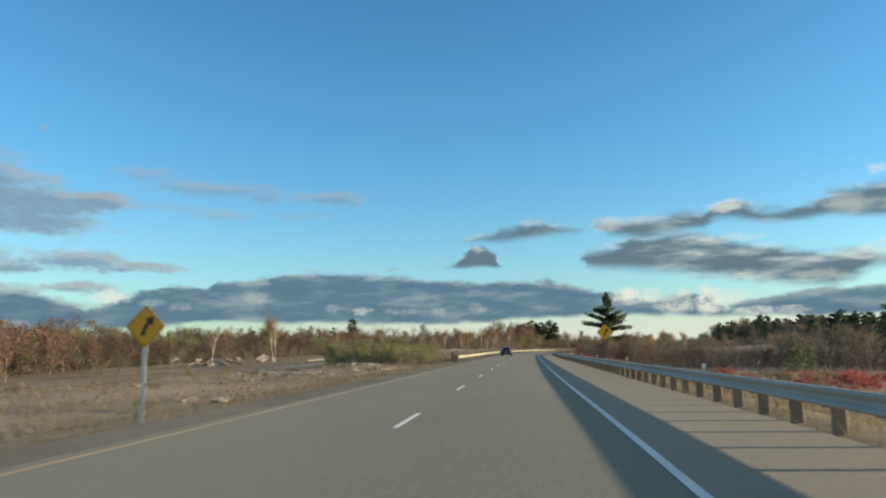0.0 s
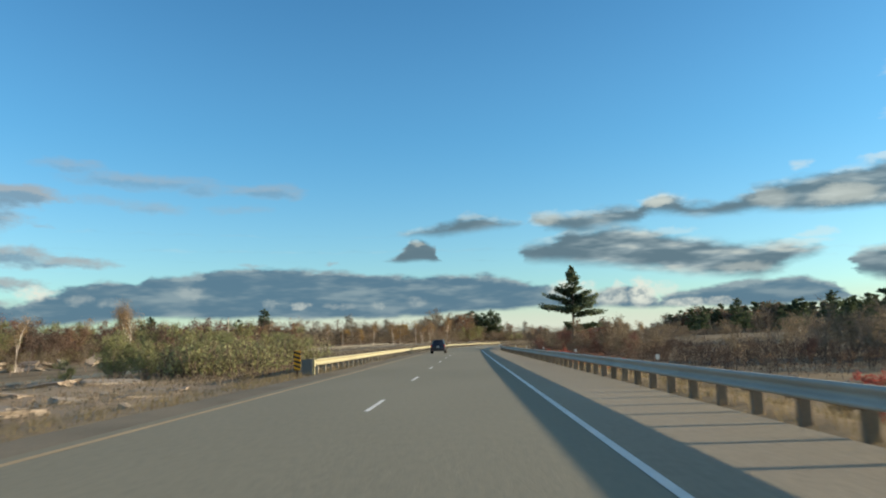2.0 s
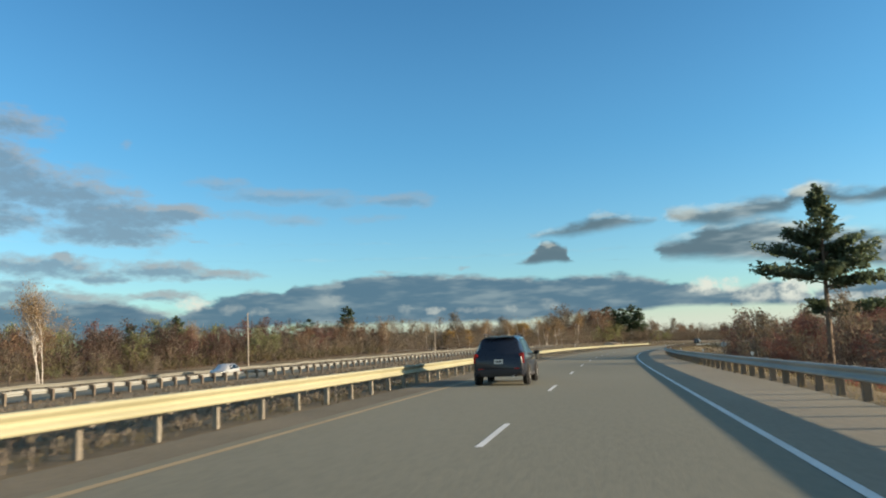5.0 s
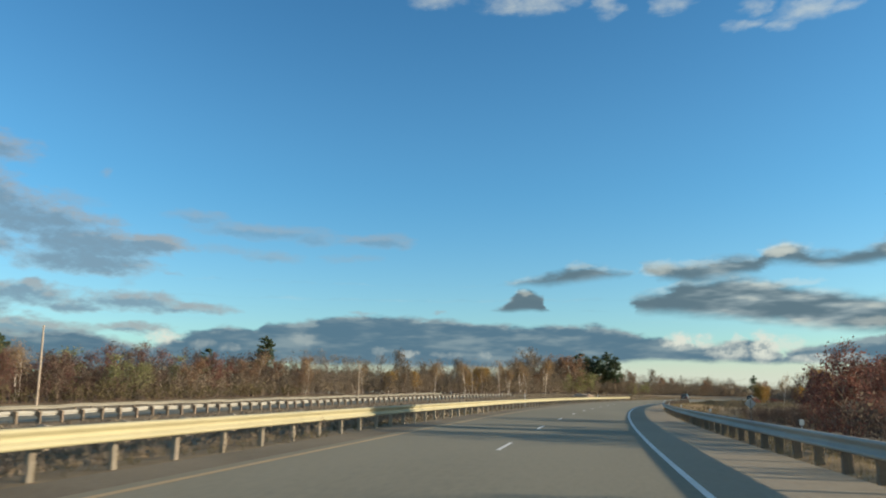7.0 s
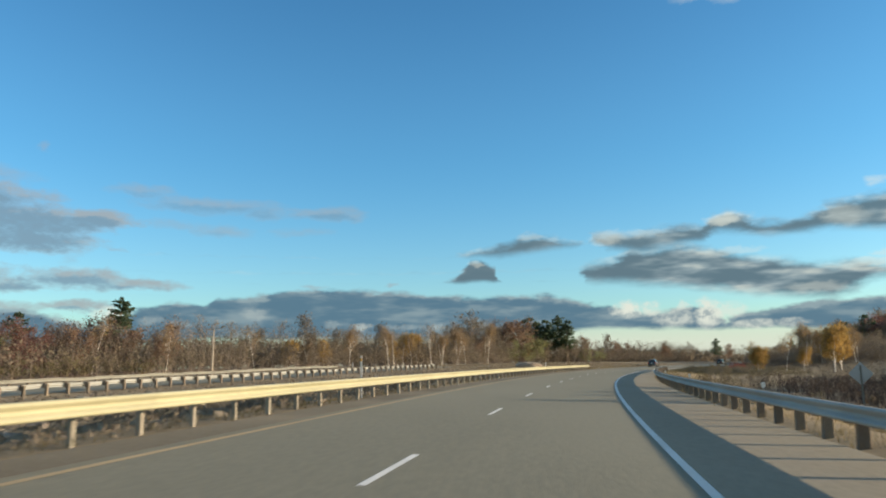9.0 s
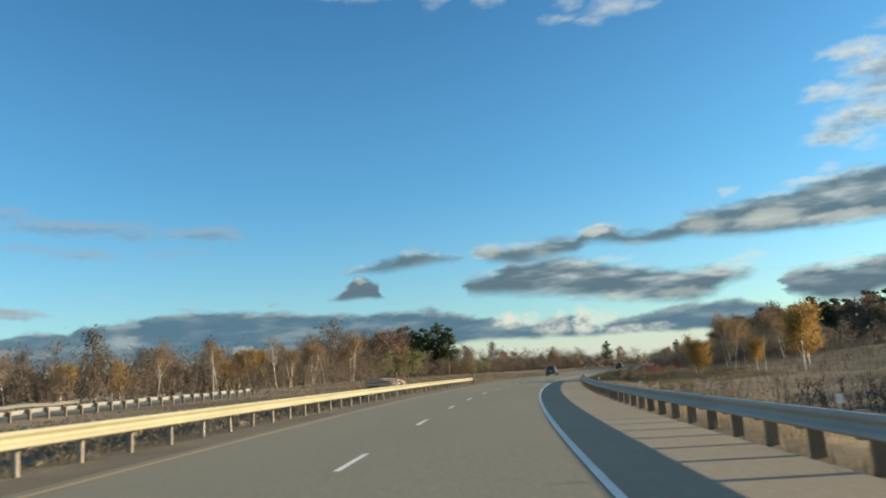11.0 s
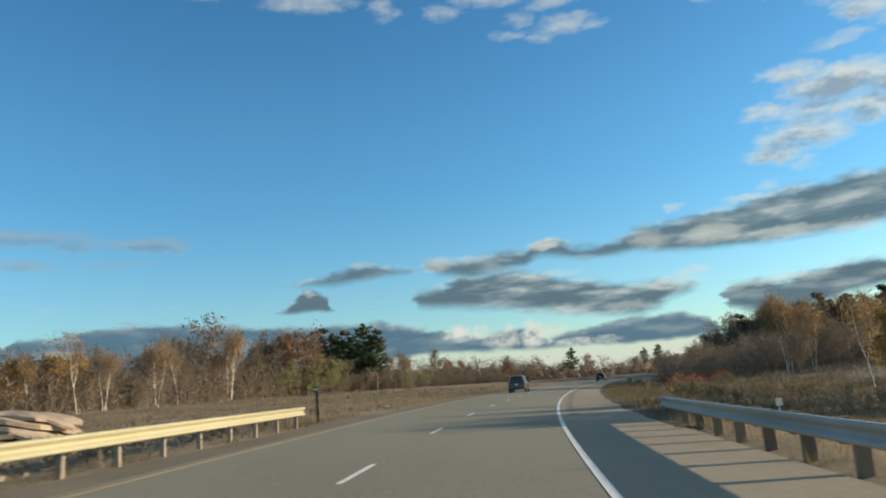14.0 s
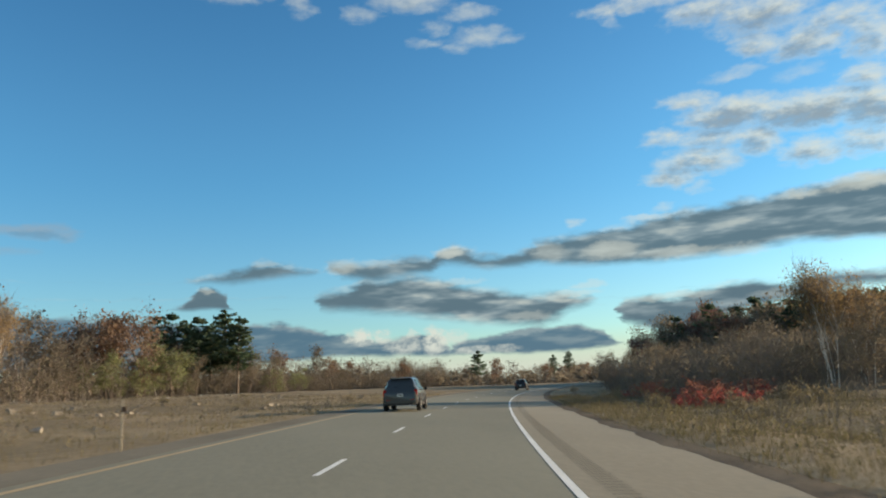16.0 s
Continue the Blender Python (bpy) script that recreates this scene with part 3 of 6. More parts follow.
def ground_at(x, y):
    s, u = road_coords(x, y)
    return float(ground_z(s, u))


def heading(s):
    """Degrees to turn a thing that faces +y so that it faces along the road."""
    _, _, tx, ty = on_edge(s)
    return -math.degrees(math.atan2(float(tx), float(ty)))


def raw(name, verts, faces, mat, parent=None, smooth_faces=False):
    me = bpy.data.meshes.new(name)
    me.from_pydata([tuple(v) for v in verts], [], [tuple(f) for f in faces])
    for m in mat if isinstance(mat, (list, tuple)) else [mat]:
        me.materials.append(m)
    if smooth_faces:
        me.polygons.foreach_set("use_smooth", [True] * len(me.polygons))
    me.update()
    ob = new(name, me)
    ob.parent = parent
    return ob


def part(name, bm, mat, parent=None, label="", shade=False):
    me = bpy.data.meshes.new(name)
    bm.to_mesh(me)
    bm.free()
    me.materials.append(mat)
    if shade:
        me.polygons.foreach_set("use_smooth", [True] * len(me.polygons))
    ob = new(name, me)
    ob.parent = parent
    return tagged(ob, label)


def strip(name, s0, s1, us, mat, lift, step=2.0, kind="structure", label="", category=""):
    """A sheet that follows the pavement between the offsets in us."""
    n = max(2, int(math.ceil((s1 - s0) / step)) + 1)
    ss = np.linspace(s0, s1, n)
    verts = []
    for u in us:
        x, y = place(ss, u)
        verts.append(np.c_[x, y, pave_z(ss, u) + lift])
    verts = np.concatenate(verts)
    faces = [(k * n + i, k * n + i + 1, (k + 1) * n + i + 1, (k + 1) * n + i)[::-1] for k in range(len(us) - 1) for i in range(n - 1)]
    return tagged(raw(name, verts, faces, mat), label, category, "", kind)


# ---- ground, road and markings ----
def build_ground():
    ss = np.unique(np.r_[np.linspace(-2500, -60, 12), np.arange(-60, 420, 2.0), np.linspace(420, 800, 64), np.linspace(800, 4200, 16)])
    us = np.unique(np.r_[-np.geomspace(60, 3200, 16), np.linspace(-60, -9, 40), (-9.0, -8.7, 2.9, 3.3, 3.7), np.linspace(3.3, 60, 44), np.geomspace(60, 3200, 16)])
    S, U = np.meshgrid(ss, us, indexing="ij")
    x, y = place(S, U)
    verts = np.stack([x, y, ground_z(S, U)], -1).reshape(-1, 3)
    n = len(us)
    faces = [(i * n + j, i * n + j + 1, (i + 1) * n + j + 1, (i + 1) * n + j)[::-1] for i in range(len(ss) - 1) for j in range(n - 1)]
    return tagged(raw("ground", verts, faces, GROUND, smooth_faces=True), "dry brown autumn ground with dead grass and bare dirt", "ground", "", "structure")


build_ground()


def sandy_verge():
    """Bare sandy ground beside the road before the median rail, its rim dipping under the grass."""
    ss = np.arange(-20, 92, 2.0)
    us = np.linspace(-60, -9, 40)[-18:]
    S, U = np.meshgrid(ss, us, indexing="ij")
    x, y = place(S, U)
    n = len(us)
    lift = np.full(S.shape, 0.018)
    lift[0], lift[-1], lift[:, 0], lift[:, -1] = -0.1, -0.1, -0.1, -0.02
    lift[:, 1:4] += (0.11 * bumps(S, U, 2.3) - 0.06)[:, 1:4]
    verts = np.stack([x, y, ground_z(S, U) + lift], -1).reshape(-1, 3)
    faces = [(i * n + j, i * n + j + 1, (i + 1) * n + j + 1, (i + 1) * n + j)[::-1] for i in range(len(ss) - 1) for j in range(n - 1)]
    return tagged(raw("sandy_verge", verts, faces, SAND, smooth_faces=True), "bare tan sand and dirt on the open verge", "ground", "", "structure")


sandy_verge()
strip("road", -60, 800, [-9.05, -6.0, -3.0, 0.0, 3.1], ASPHALT, 0.0, 2.0, label="worn grey asphalt highway carriageway in low sun", category="road")
strip("edge_line_white", -60, 700, [-0.065, 0.065], LINE_WHITE, 0.006, 1.5, label="solid white edge line painted on the asphalt", category="road marking")
strip("edge_line_yellow", -60, 700, [-7.68, -7.53], LINE_YELLOW, 0.006, 1.5, label="faded yellow edge line painted on the asphalt", category="road marking")
strip("median_shoulder", -60, 700, [-9.05, -7.95], SHOULDER, 0.005, 2.0, label="gritty brown shoulder strip beside the median", category="road shoulder")
strip("paved_shoulder", -60, 700, [0.075, 1.6, 3.1], SHOULDER_TAN, 0.004, 2.0, label="tan-grey paved shoulder beside the edge line", category="road shoulder")
DASH_S = [0.9 + 12.2 * k for k in range(-3, 14)] + [172.4, 183.8, 195.1, 206.7, 218.0, 228.9, 239.9, 250.2, 259.9, 269.0] + [277.7 + 10.15 * k for k in range(20)]
for s, ahead in zip(DASH_S, DASH_S[1:]):
    long, u = 0.25 * (ahead - s), -3.99 + float(np.interp(s, (110, 215), (0.0, 0.2)))
    s += 1.55 - long / 2
    strip("lane_dash", s, s + long, [u - 0.055, u + 0.055], LINE_WHITE, 0.006, 1.6, label="white lane dash painted on the asphalt", category="road marking")["group"] = "lane dashes"




def dirt_edge():
    """Dirt and washed-in gravel creeping over the pavement's edge past the end of the rail."""
    rnd = random.Random(77)
    verts, faces = [], []
    for k in range(170):
        s = 318.0 + 1.1 * k
        reach = 2.86 + 0.16 * math.sin(k * 0.9) * rnd.random() + rnd.uniform(-0.05, 0.08)
        for u, up in ((reach, 0.004), (3.15, 0.03), (3.9, 0.035)):
            x, y = place(s, u)
            verts.append((float(x), float(y), float(pave_z(s, min(u, 3.2))) + up - (0.09 if u > 3.5 else 0)))
        if k:
            i = 3 * k
            faces += [(i - 3, i - 2, i + 1, i), (i - 2, i - 1, i + 2, i + 1)]
    return tagged(raw("dirt_edge", verts, faces, DIRT, smooth_faces=True), "dark dirt and gravel along the pavement edge", "dirt", "", "structure")


dirt_edge()

# ---- guard rails ----
# the face of a W-shaped steel beam: depth towards the road and height above the ground
W_FACE = [(0.0, 0.725), (0.012, 0.74), (0.055, 0.735), (0.083, 0.71), (0.083, 0.675), (0.03, 0.635), (0.0, 0.605), (0.0, 0.565),
          (0.03, 0.535), (0.083, 0.495), (0.083, 0.46), (0.055, 0.435), (0.012, 0.43), (0.0, 0.445)]
POST_STEP = 1.905


def post_mesh(name, w, d, h, top=0.012, mat=None):
    bm = bmesh.new()
    bmesh.ops.create_cube(bm, size=1.0)
    for v in bm.verts:
        v.co = Vector((v.co.x * d, v.co.y * w, v.co.z * h + h / 2 - 0.45))
    bmesh.ops.bevel(bm, geom=[e for e in bm.edges], offset=top, segments=1, affect="EDGES")
    me = bpy.data.meshes.new(name)
    bm.to_mesh(me)
    bm.free()
    me.materials.append(mat or POST_WOOD)
    return me


def guard_rail(label, spot, s0, s1, facing, wide=0.15, group="guard rails", dip=None, step=POST_STEP, mat=None, steel=None):
    """A rail along spot(s, off, up), whose face looks towards +off times facing. Beam panels two posts long, and the posts."""
    root = tagged(new("guard_rail"), label, "guard rail", group)
    root.location = spot(s0, 0, 0)
    base = root.location.copy()
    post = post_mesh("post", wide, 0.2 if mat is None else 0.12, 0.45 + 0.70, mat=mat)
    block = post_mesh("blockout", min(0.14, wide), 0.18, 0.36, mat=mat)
    n = int((s1 - s0) / step)
    for k in range(n + 1):
        s = s0 + k * step
        a = heading(s)
        p = spot(s, -facing * 0.29, 0)
        ob = new("post", post)
        ob.parent = root
        rnd = random.Random(k * 7 + int(s0))
        ob.matrix_basis = pose(*(p - base), rnd.uniform(-1.5, 1.5), rnd.uniform(-1.5, 1.5), a)
        ob2 = new("blockout", block)
        ob2.parent = root
        q = spot(s, -facing * 0.118, 0.84)
        ob2.matrix_basis = pose(*(q - base), 0, 0, a)
    for k in range(0, n, 2):
        verts, faces = [], []
        m = len(W_FACE)
        cuts = 5
        for i in range(cuts):
            s = s0 + min(k + 2, n) * step * i / (cuts - 1) + k * step * (1 - i / (cuts - 1)) + (0.05 if i == cuts - 1 else -0.05 if i == 0 else 0)
            sag = dip(s) if dip else 0.0
            lap = 0.004 if i == cuts - 1 else 0.0
            for depth, h in W_FACE:
                verts.append(spot(s, facing * (depth + lap), h + sag) - base)
            for depth, h in W_FACE:
                verts.append(spot(s, facing * (depth + lap - 0.006), h + sag) - base)
        w = 2 * m
        ring = list(range(m)) + list(range(2 * m - 1, m - 1, -1))
        for i in range(cuts - 1):
            for j in range(w):
                p, q = ring[j], ring[(j + 1) % w]
                faces.append((i * w + p, i * w + q, (i + 1) * w + q, (i + 1) * w + p))
        ob = raw("beam_panel", verts, faces, steel or SUN_TINTED_STEEL, root, True)
        bm = bmesh.new()
        bm.from_mesh(ob.data)
        bmesh.ops.recalc_face_normals(bm, faces=bm.faces)
        bm.to_mesh(ob.data)
        bm.free()
        ob.data.set_sharp_from_angle(angle=radians(60))
    return root


def beside(u0, flare=None):
    def spot(s, off, up):
        u = u0 + off + (flare(s) if flare else 0.0)
        x, y = place(s, u)
        return Vector((float(x), float(y), float(min(pave_z(s, u), ground_z(s, u) + 0.06)) + up))
    return spot


# the steel tones themselves hold shade on this rail, sun on the median one
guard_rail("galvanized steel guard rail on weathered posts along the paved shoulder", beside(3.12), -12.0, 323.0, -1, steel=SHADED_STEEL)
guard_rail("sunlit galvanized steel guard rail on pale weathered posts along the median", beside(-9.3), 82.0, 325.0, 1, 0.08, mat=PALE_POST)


# takes the shaded copy only for its plain grey
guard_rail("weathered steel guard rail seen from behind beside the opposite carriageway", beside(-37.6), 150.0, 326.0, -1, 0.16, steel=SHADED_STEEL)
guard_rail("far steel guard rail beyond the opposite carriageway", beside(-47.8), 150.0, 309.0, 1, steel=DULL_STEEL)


def opposite_road():
    ss, us = np.arange(60.0, 346.0, 2.0), (-38.7, -41.0, -44.0, -46.9)
    verts = []
    for u in us:
        x, y = place(ss, u)
        verts += list(zip(x, y, ground_z(ss, u) + 0.05))
    n = len(ss)
    faces = [(k * n + i, k * n + i + 1, (k + 1) * n + i + 1, (k + 1) * n + i) for k in range(len(us) - 1) for i in range(n - 1)]
    return tagged(raw("opposite_road", verts, faces, ASPHALT, smooth_faces=True), "grey asphalt carriageway for the opposite direction", "road", "", "structure")


opposite_road()

# ---- trees ----


def tube(verts, faces, pts, radii, sides):
    """A tapered tube through pts, added to verts and faces."""
    base = len(verts)
    for k, (p, r) in enumerate(zip(pts, radii)):
        d = (pts[min(k + 1, len(pts) - 1)] - pts[max(k - 1, 0)])
        d = d.normalized() if d.length > 1e-6 else Vector((0, 0, 1))
        a = d.orthogonal().normalized()
        b = d.cross(a)
        for j in range(sides):
            t = 2 * math.pi * j / sides
            verts.append(p + (a * math.cos(t) + b * math.sin(t)) * r)
    for k in range(len(pts) - 1):
        for j in range(sides):
            j2 = (j + 1) % sides
            faces.append((base + k * sides + j, base + k * sides + j2, base + (k + 1) * sides + j2, base + (k + 1) * sides + j))


def leaf_card(verts, faces, p, size, rnd, flat=0.0):
    """One small leaf clump: a bent quad."""
    a = Vector((rnd.gauss(0, 1), rnd.gauss(0, 1), rnd.gauss(0, 1) * (1 - flat))).normalized()
    b = Vector((rnd.gauss(0, 1), rnd.gauss(0, 1), rnd.gauss(0, 1) * (1 - flat)))
    b = (b - a * b.dot(a)).normalized()
    k = len(verts)
    w, h = size * rnd.uniform(0.6, 1.3), size * rnd.uniform(0.35, 0.8)
    bend = a.cross(b) * size * 0.25
    if size < 0.3:
        verts += [p - a * w - b * h, p + a * w - b * h * 0.4 + bend, p + b * h * 1.3]
        faces.append((k, k + 1, k + 2))
    else:
        verts += [p - a * w, p - b * h + bend, p + a * w, p + b * h + bend]
        faces.append((k, k + 1, k + 2, k + 3))


def twig(verts, faces, a, b, r, rnd):
    """A fine twig that tapers to a point."""
    d = b - a
    side = d.cross(Vector((rnd.gauss(0, 1), rnd.gauss(0, 1), rnd.gauss(0, 1)))).normalized() * r
    k = len(verts)
    verts += [a - side, a + side, b]
    faces.append((k, k + 1, k + 2))


def grow(rnd, height, spread, radius, levels, limbs, lean=0.0, bare=0.35, up=0.35, gnarl=0.12, spray=6):
    """A broadleaf skeleton: trunk, limbs and twigs. Returns thick verts, faces, twig verts, faces, and twig tips."""
    tv, tf, wv, wf, tips = [], [], [], [], []

    def run(p, d, length, r, level):
        pts, radii = [p.copy()], [r]
        n = 4 if level == 0 else 3 if level == 1 else 2
        for k in range(n):
            d = (d + Vector((rnd.gauss(0, gnarl), rnd.gauss(0, gnarl), rnd.gauss(0, gnarl * 0.6) + (0.05 if level else 0.1)))).normalized()
            p = p + d * (length / n)
            pts.append(p.copy())
            radii.append(max(r * (1 - (k + 1) / n * 0.75), 0.008))
        thick = level < 2
        if level < 3:
            tube(tv if thick else wv, tf if thick else wf, pts, radii, 6 if level == 0 else 4 if level == 1 else 3)
        else:
            twig(wv, wf, pts[0], pts[-1], 0.022, rnd)
        if level >= 2:
            for k in range(spray):
                q = pts[0].lerp(pts[-1], rnd.uniform(0.2, 1.0))
                twig(wv, wf, q, q + (d * 0.8 + Vector((rnd.gauss(0, 0.6), rnd.gauss(0, 0.6), rnd.gauss(0.25, 0.5)))) * height * rnd.uniform(0.04, 0.1), 0.013, rnd)
        if level >= levels:
            tips.append((pts[-1], d))
            tips.append((pts[-2], d))
            return
        count = limbs[min(level, len(limbs) - 1)]
        for k in range(count):
            t = bare + (1 - bare) * (k + rnd.random()) / count if level == 0 else 0.3 + 0.7 * (k + rnd.random()) / count
            i = min(int(t * n), n - 1)
            q = pts[i].lerp(pts[i + 1], t * n - i)
            turn = rnd.uniform(0, 2 * math.pi)
            out = Vector((math.cos(turn), math.sin(turn), 0))
            nd = (d * up + out * (1 - up) * spread + Vector((0, 0, 0.35))).normalized() if level == 0 else (d * 0.7 + Vector((rnd.gauss(0, 0.5), rnd.gauss(0, 0.5), rnd.gauss(0.1, 0.4)))).normalized()
            run(q, nd, length * rnd.uniform(0.38, 0.6) * (1.15 - 0.55 * t if level == 0 else 0.9), r * 0.42 * (1.15 - 0.5 * t), level + 1)
        tips.append((pts[-1], d))

    run(Vector((0, 0, -0.3)), Vector((lean, lean * 0.3, 1)).normalized(), height * 0.82, radius, 0)
    return tv, tf, wv, wf, tips


def broadleaf(name, label, seed, height, leaf, density, size, spread=1.0, bark=None, category="tree", trunks=1, bare=0.3, limbs=(9, 5, 4), levels=3, group="roadside trees", spray=6, fluff=0.05, girth=0.014):
    rnd = random.Random(seed)
    root = tagged(new(name), label, category, group)
    root["tall"] = height
    cv, cf = [], []
    for t in range(trunks):
        a, b, c, d, tips = grow(rnd, height * rnd.uniform(0.82, 1.0), spread, height * girth, levels, limbs, rnd.uniform(-0.12, 0.12) * (trunks > 1) * (2 if bark is None else 0.9), bare, spray=spray)
        off = Vector((rnd.uniform(-0.5, 0.5), rnd.uniform(-0.5, 0.5), 0)) * (trunks > 1) * height * 0.08
        raw("trunk", [v + off for v in a], b, bark or BARK, root, True)
        raw("branchwork", [v + off for v in c], d, TWIG, root)
        for p, dr in tips:
            for _ in range(int(density) + (rnd.random() < density % 1)):
                leaf_card(cv, cf, p + off + Vector((rnd.gauss(0, 1), rnd.gauss(0, 1), rnd.gauss(0, 0.8))) * height * fluff, size * rnd.uniform(0.7, 1.25), rnd)
    if cf:
        raw("crown", cv, cf, leaf, root)
    return root


def conifer(name, label, seed, height, width, needles, whorls=14, start=0.12, gaps=0.15, droop=-0.05, fill=26, size=0.3, group="conifers", taper=0.75, wild=0.0, boughs=()):
    """A pine: straight trunk, whorls of level limbs with tufts of needles, and gaps between the tiers."""
    rnd = random.Random(seed)
    root = tagged(new(name), label, "pine tree", group)
    root["tall"] = height
    tv, tf, cv, cf = [], [], [], []
    pts = [Vector((0, 0, -0.3)), Vector((0, 0, height * 0.3)), Vector((rnd.uniform(-.1, .1), 0, height * 0.65)), Vector((0, 0, height * 0.98))]
    tube(tv, tf, pts, [height * 0.018, height * 0.014, height * 0.008, 0.02], 7)
    def bough(z, L, out, rise, n, thick):
        limb = [Vector((0, 0, z)), Vector((0, 0, z + L * (0.12 + rise))) + out * L * 0.5, Vector((0, 0, z + L * (0.2 + 2 * rise))) + out * L]
        tube(tv, tf, limb, [thick, thick * 0.6, 0.01], 3)
        for i in range(n):
            f = rnd.uniform(0.2, 1.05)
            p = limb[0].lerp(limb[1], f * 2) if f < 0.5 else limb[1].lerp(limb[2], (f - 0.5) * 2)
            side = out.cross(Vector((0, 0, 1))) * rnd.gauss(0, 0.17) * L
            leaf_card(cv, cf, p + side + Vector((0, 0, rnd.uniform(-0.05, 0.18) * size * 4 * (1 + 3 * wild))), size * rnd.uniform(0.7, 1.2), rnd, 0.55)

    for k in range(whorls):
        t = start + (1 - start) * (k + rnd.uniform(0, 0.5)) / whorls
        reach = width * (1 - t) ** taper * (0.55 + 0.45 * min(1, (t - start) * 4 + 0.5))
        for j in range(rnd.randint(4, 6)):
            if rnd.random() < gaps:
                continue
            turn = rnd.uniform(0, 2 * math.pi)
            L = reach * rnd.uniform(0.55 - 0.3 * wild, 1.15 + 0.3 * wild) + 0.25
            bough(height * (t + rnd.uniform(-0.03, 0.03) * wild), L, Vector((math.cos(turn), math.sin(turn), 0)), droop + rnd.uniform(-0.12, 0.14) * wild, int(fill * (0.3 + L / width)), 0.012 * height * (1 - t) * 0.35 + 0.015)
    for z, L, turn, rise in boughs:
        for k in range(3):
            a = radians(turn + rnd.uniform(-16, 16))
            bough(z + rnd.uniform(-0.35, 0.35), L * rnd.uniform(0.7, 1.05), Vector((math.cos(a), math.sin(a), 0)), rise, int(fill * 1.1), 0.06)
    for i in range(14):
        leaf_card(cv, cf, Vector((rnd.gauss(0, 0.12), rnd.gauss(0, 0.12), height * rnd.uniform(0.93, 1.02))), size * 0.7, rnd)
    raw("trunk", tv, tf, BARK, root, True)
    raw("crown", cv, cf, needles, root)
    return root


def shrub(name, label, seed, height, width, leaf, stems=26, density=5, size=0.09, group="roadside shrubs"):
    rnd = random.Random(seed)
    root = tagged(new(name), label, "shrub", group)
    wv, wf, cv, cf = [], [], [], []
    for k in range(stems):
        a, lean = rnd.uniform(0, 6.283), rnd.uniform(0.1, 0.9)
        h = height * rnd.uniform(0.5, 1.0)
        base = Vector((math.cos(a), math.sin(a), 0)) * width * 0.2 * rnd.random() + Vector((0, 0, -0.1))
        tip = base + Vector((math.cos(a) * lean * width * 0.6, math.sin(a) * lean * width * 0.6, h))
        mid = base.lerp(tip, 0.5) + Vector((rnd.gauss(0, .08), rnd.gauss(0, .08), h * 0.08))
        tube(wv, wf, [base, mid, tip], [0.02, 0.013, 0.005], 3)
        for j in range(4):
            q = mid.lerp(tip, rnd.random())
            t2 = q + Vector((rnd.gauss(0, 0.25), rnd.gauss(0, 0.25), rnd.uniform(0.1, 0.35))) * height * 0.5
            twig(wv, wf, q, t2, 0.009, rnd)
            for i in range(density):
                leaf_card(cv, cf, q.lerp(t2, rnd.uniform(0.1, 1.1)) + Vector((rnd.gauss(0, 1), rnd.gauss(0, 1), rnd.gauss(0, 1))) * width * 0.05, size, rnd)
    raw("stem_clump", wv, wf, TWIG, root)
    if cf:
        raw("foliage", cv, cf, leaf, root)
    return root


RND = random.Random(11)


def plant(models, x, y, scale=1.0, sink=0.1, free=False):
    """Sets the next copy of one of the models on the ground; the first use moves the model itself.
    Trees near the sunny stretches of the road stay low enough to leave it in the sun."""
    ob = RND.choice(models)
    k = scale * RND.uniform(0.88, 1.12)
    s, u = road_coords(x, y)
    tall = ob.get("tall", 0.0)
    if tall and not free and 0 < u < 100 and (s < 150 or 205 < s < 425) and u > 0:
        k = min(k, max(0.15, (0.165 * (u + 6) - float(ground_z(s, u))) / tall))
    m = pose(x, y, ground_at(x, y) - sink, RND.uniform(-2, 2), RND.uniform(-2, 2), RND.uniform(0, 360))
    if not ob.get("planted"):
        ob["planted"] = 1
        ob.matrix_basis = m @ Matrix.Diagonal((k, k, k, 1))
        return ob
    c = copy_thing(ob, m)
    c.scale = (k, k, k * RND.uniform(0.92, 1.08))
    return c


def models(name, label, seed, n, *args, **more):
    return [broadleaf(name, label, seed + k, *args, **more) for k in range(n)]


BARE = models("bare_tree", "leafless grey-brown tree with a haze of fine twigs", 3, 3, 12, LEAF_BROWN, 1.0, 0.11, bare=0.14, limbs=(11, 4, 3), spray=5)
RUST = models("rust_tree", "autumn oak with dense rust-brown leaves", 13, 3, 11, LEAF_RUST, 5.0, 0.19, 1.15, bare=0.1, limbs=(11, 4, 3), spray=3, fluff=0.045)
BROWN = models("brown_tree", "autumn tree with thinning brown leaves", 23, 3, 11, LEAF_BROWN, 4.6, 0.19, 1.0, bare=0.1, limbs=(10, 4, 2), spray=3)
DIM_TREE = models("grey_tree", "grey-brown autumn tree with dull thinning leaves", 27, 3, 11, LEAF_DIM, 5.0, 0.21, 1.05, bare=0.1, limbs=(10, 4, 2), spray=4)
SHADY = models("dusky_tree", "dusky grey-brown tree thick with twigs and dull leaves", 29, 2, 11, LEAF_DULL, 5.0, 0.2, 1.1, bare=0.06, limbs=(10, 4, 2), spray=4)
OLIVE = models("olive_tree", "small alder with fading olive-green leaves", 33, 3, 6, LEAF_OLIVE, 7.0, 0.1, 1.3, bare=0.03, limbs=(6, 4, 3), trunks=2, spray=4)
GOLD = models("gold_tree", "aspen with golden autumn leaves", 43, 2, 11, LEAF_GOLD, 10.0, 0.19, 0.85, BIRCH_BARK, bare=0.12, limbs=(12, 4, 3), spray=4)
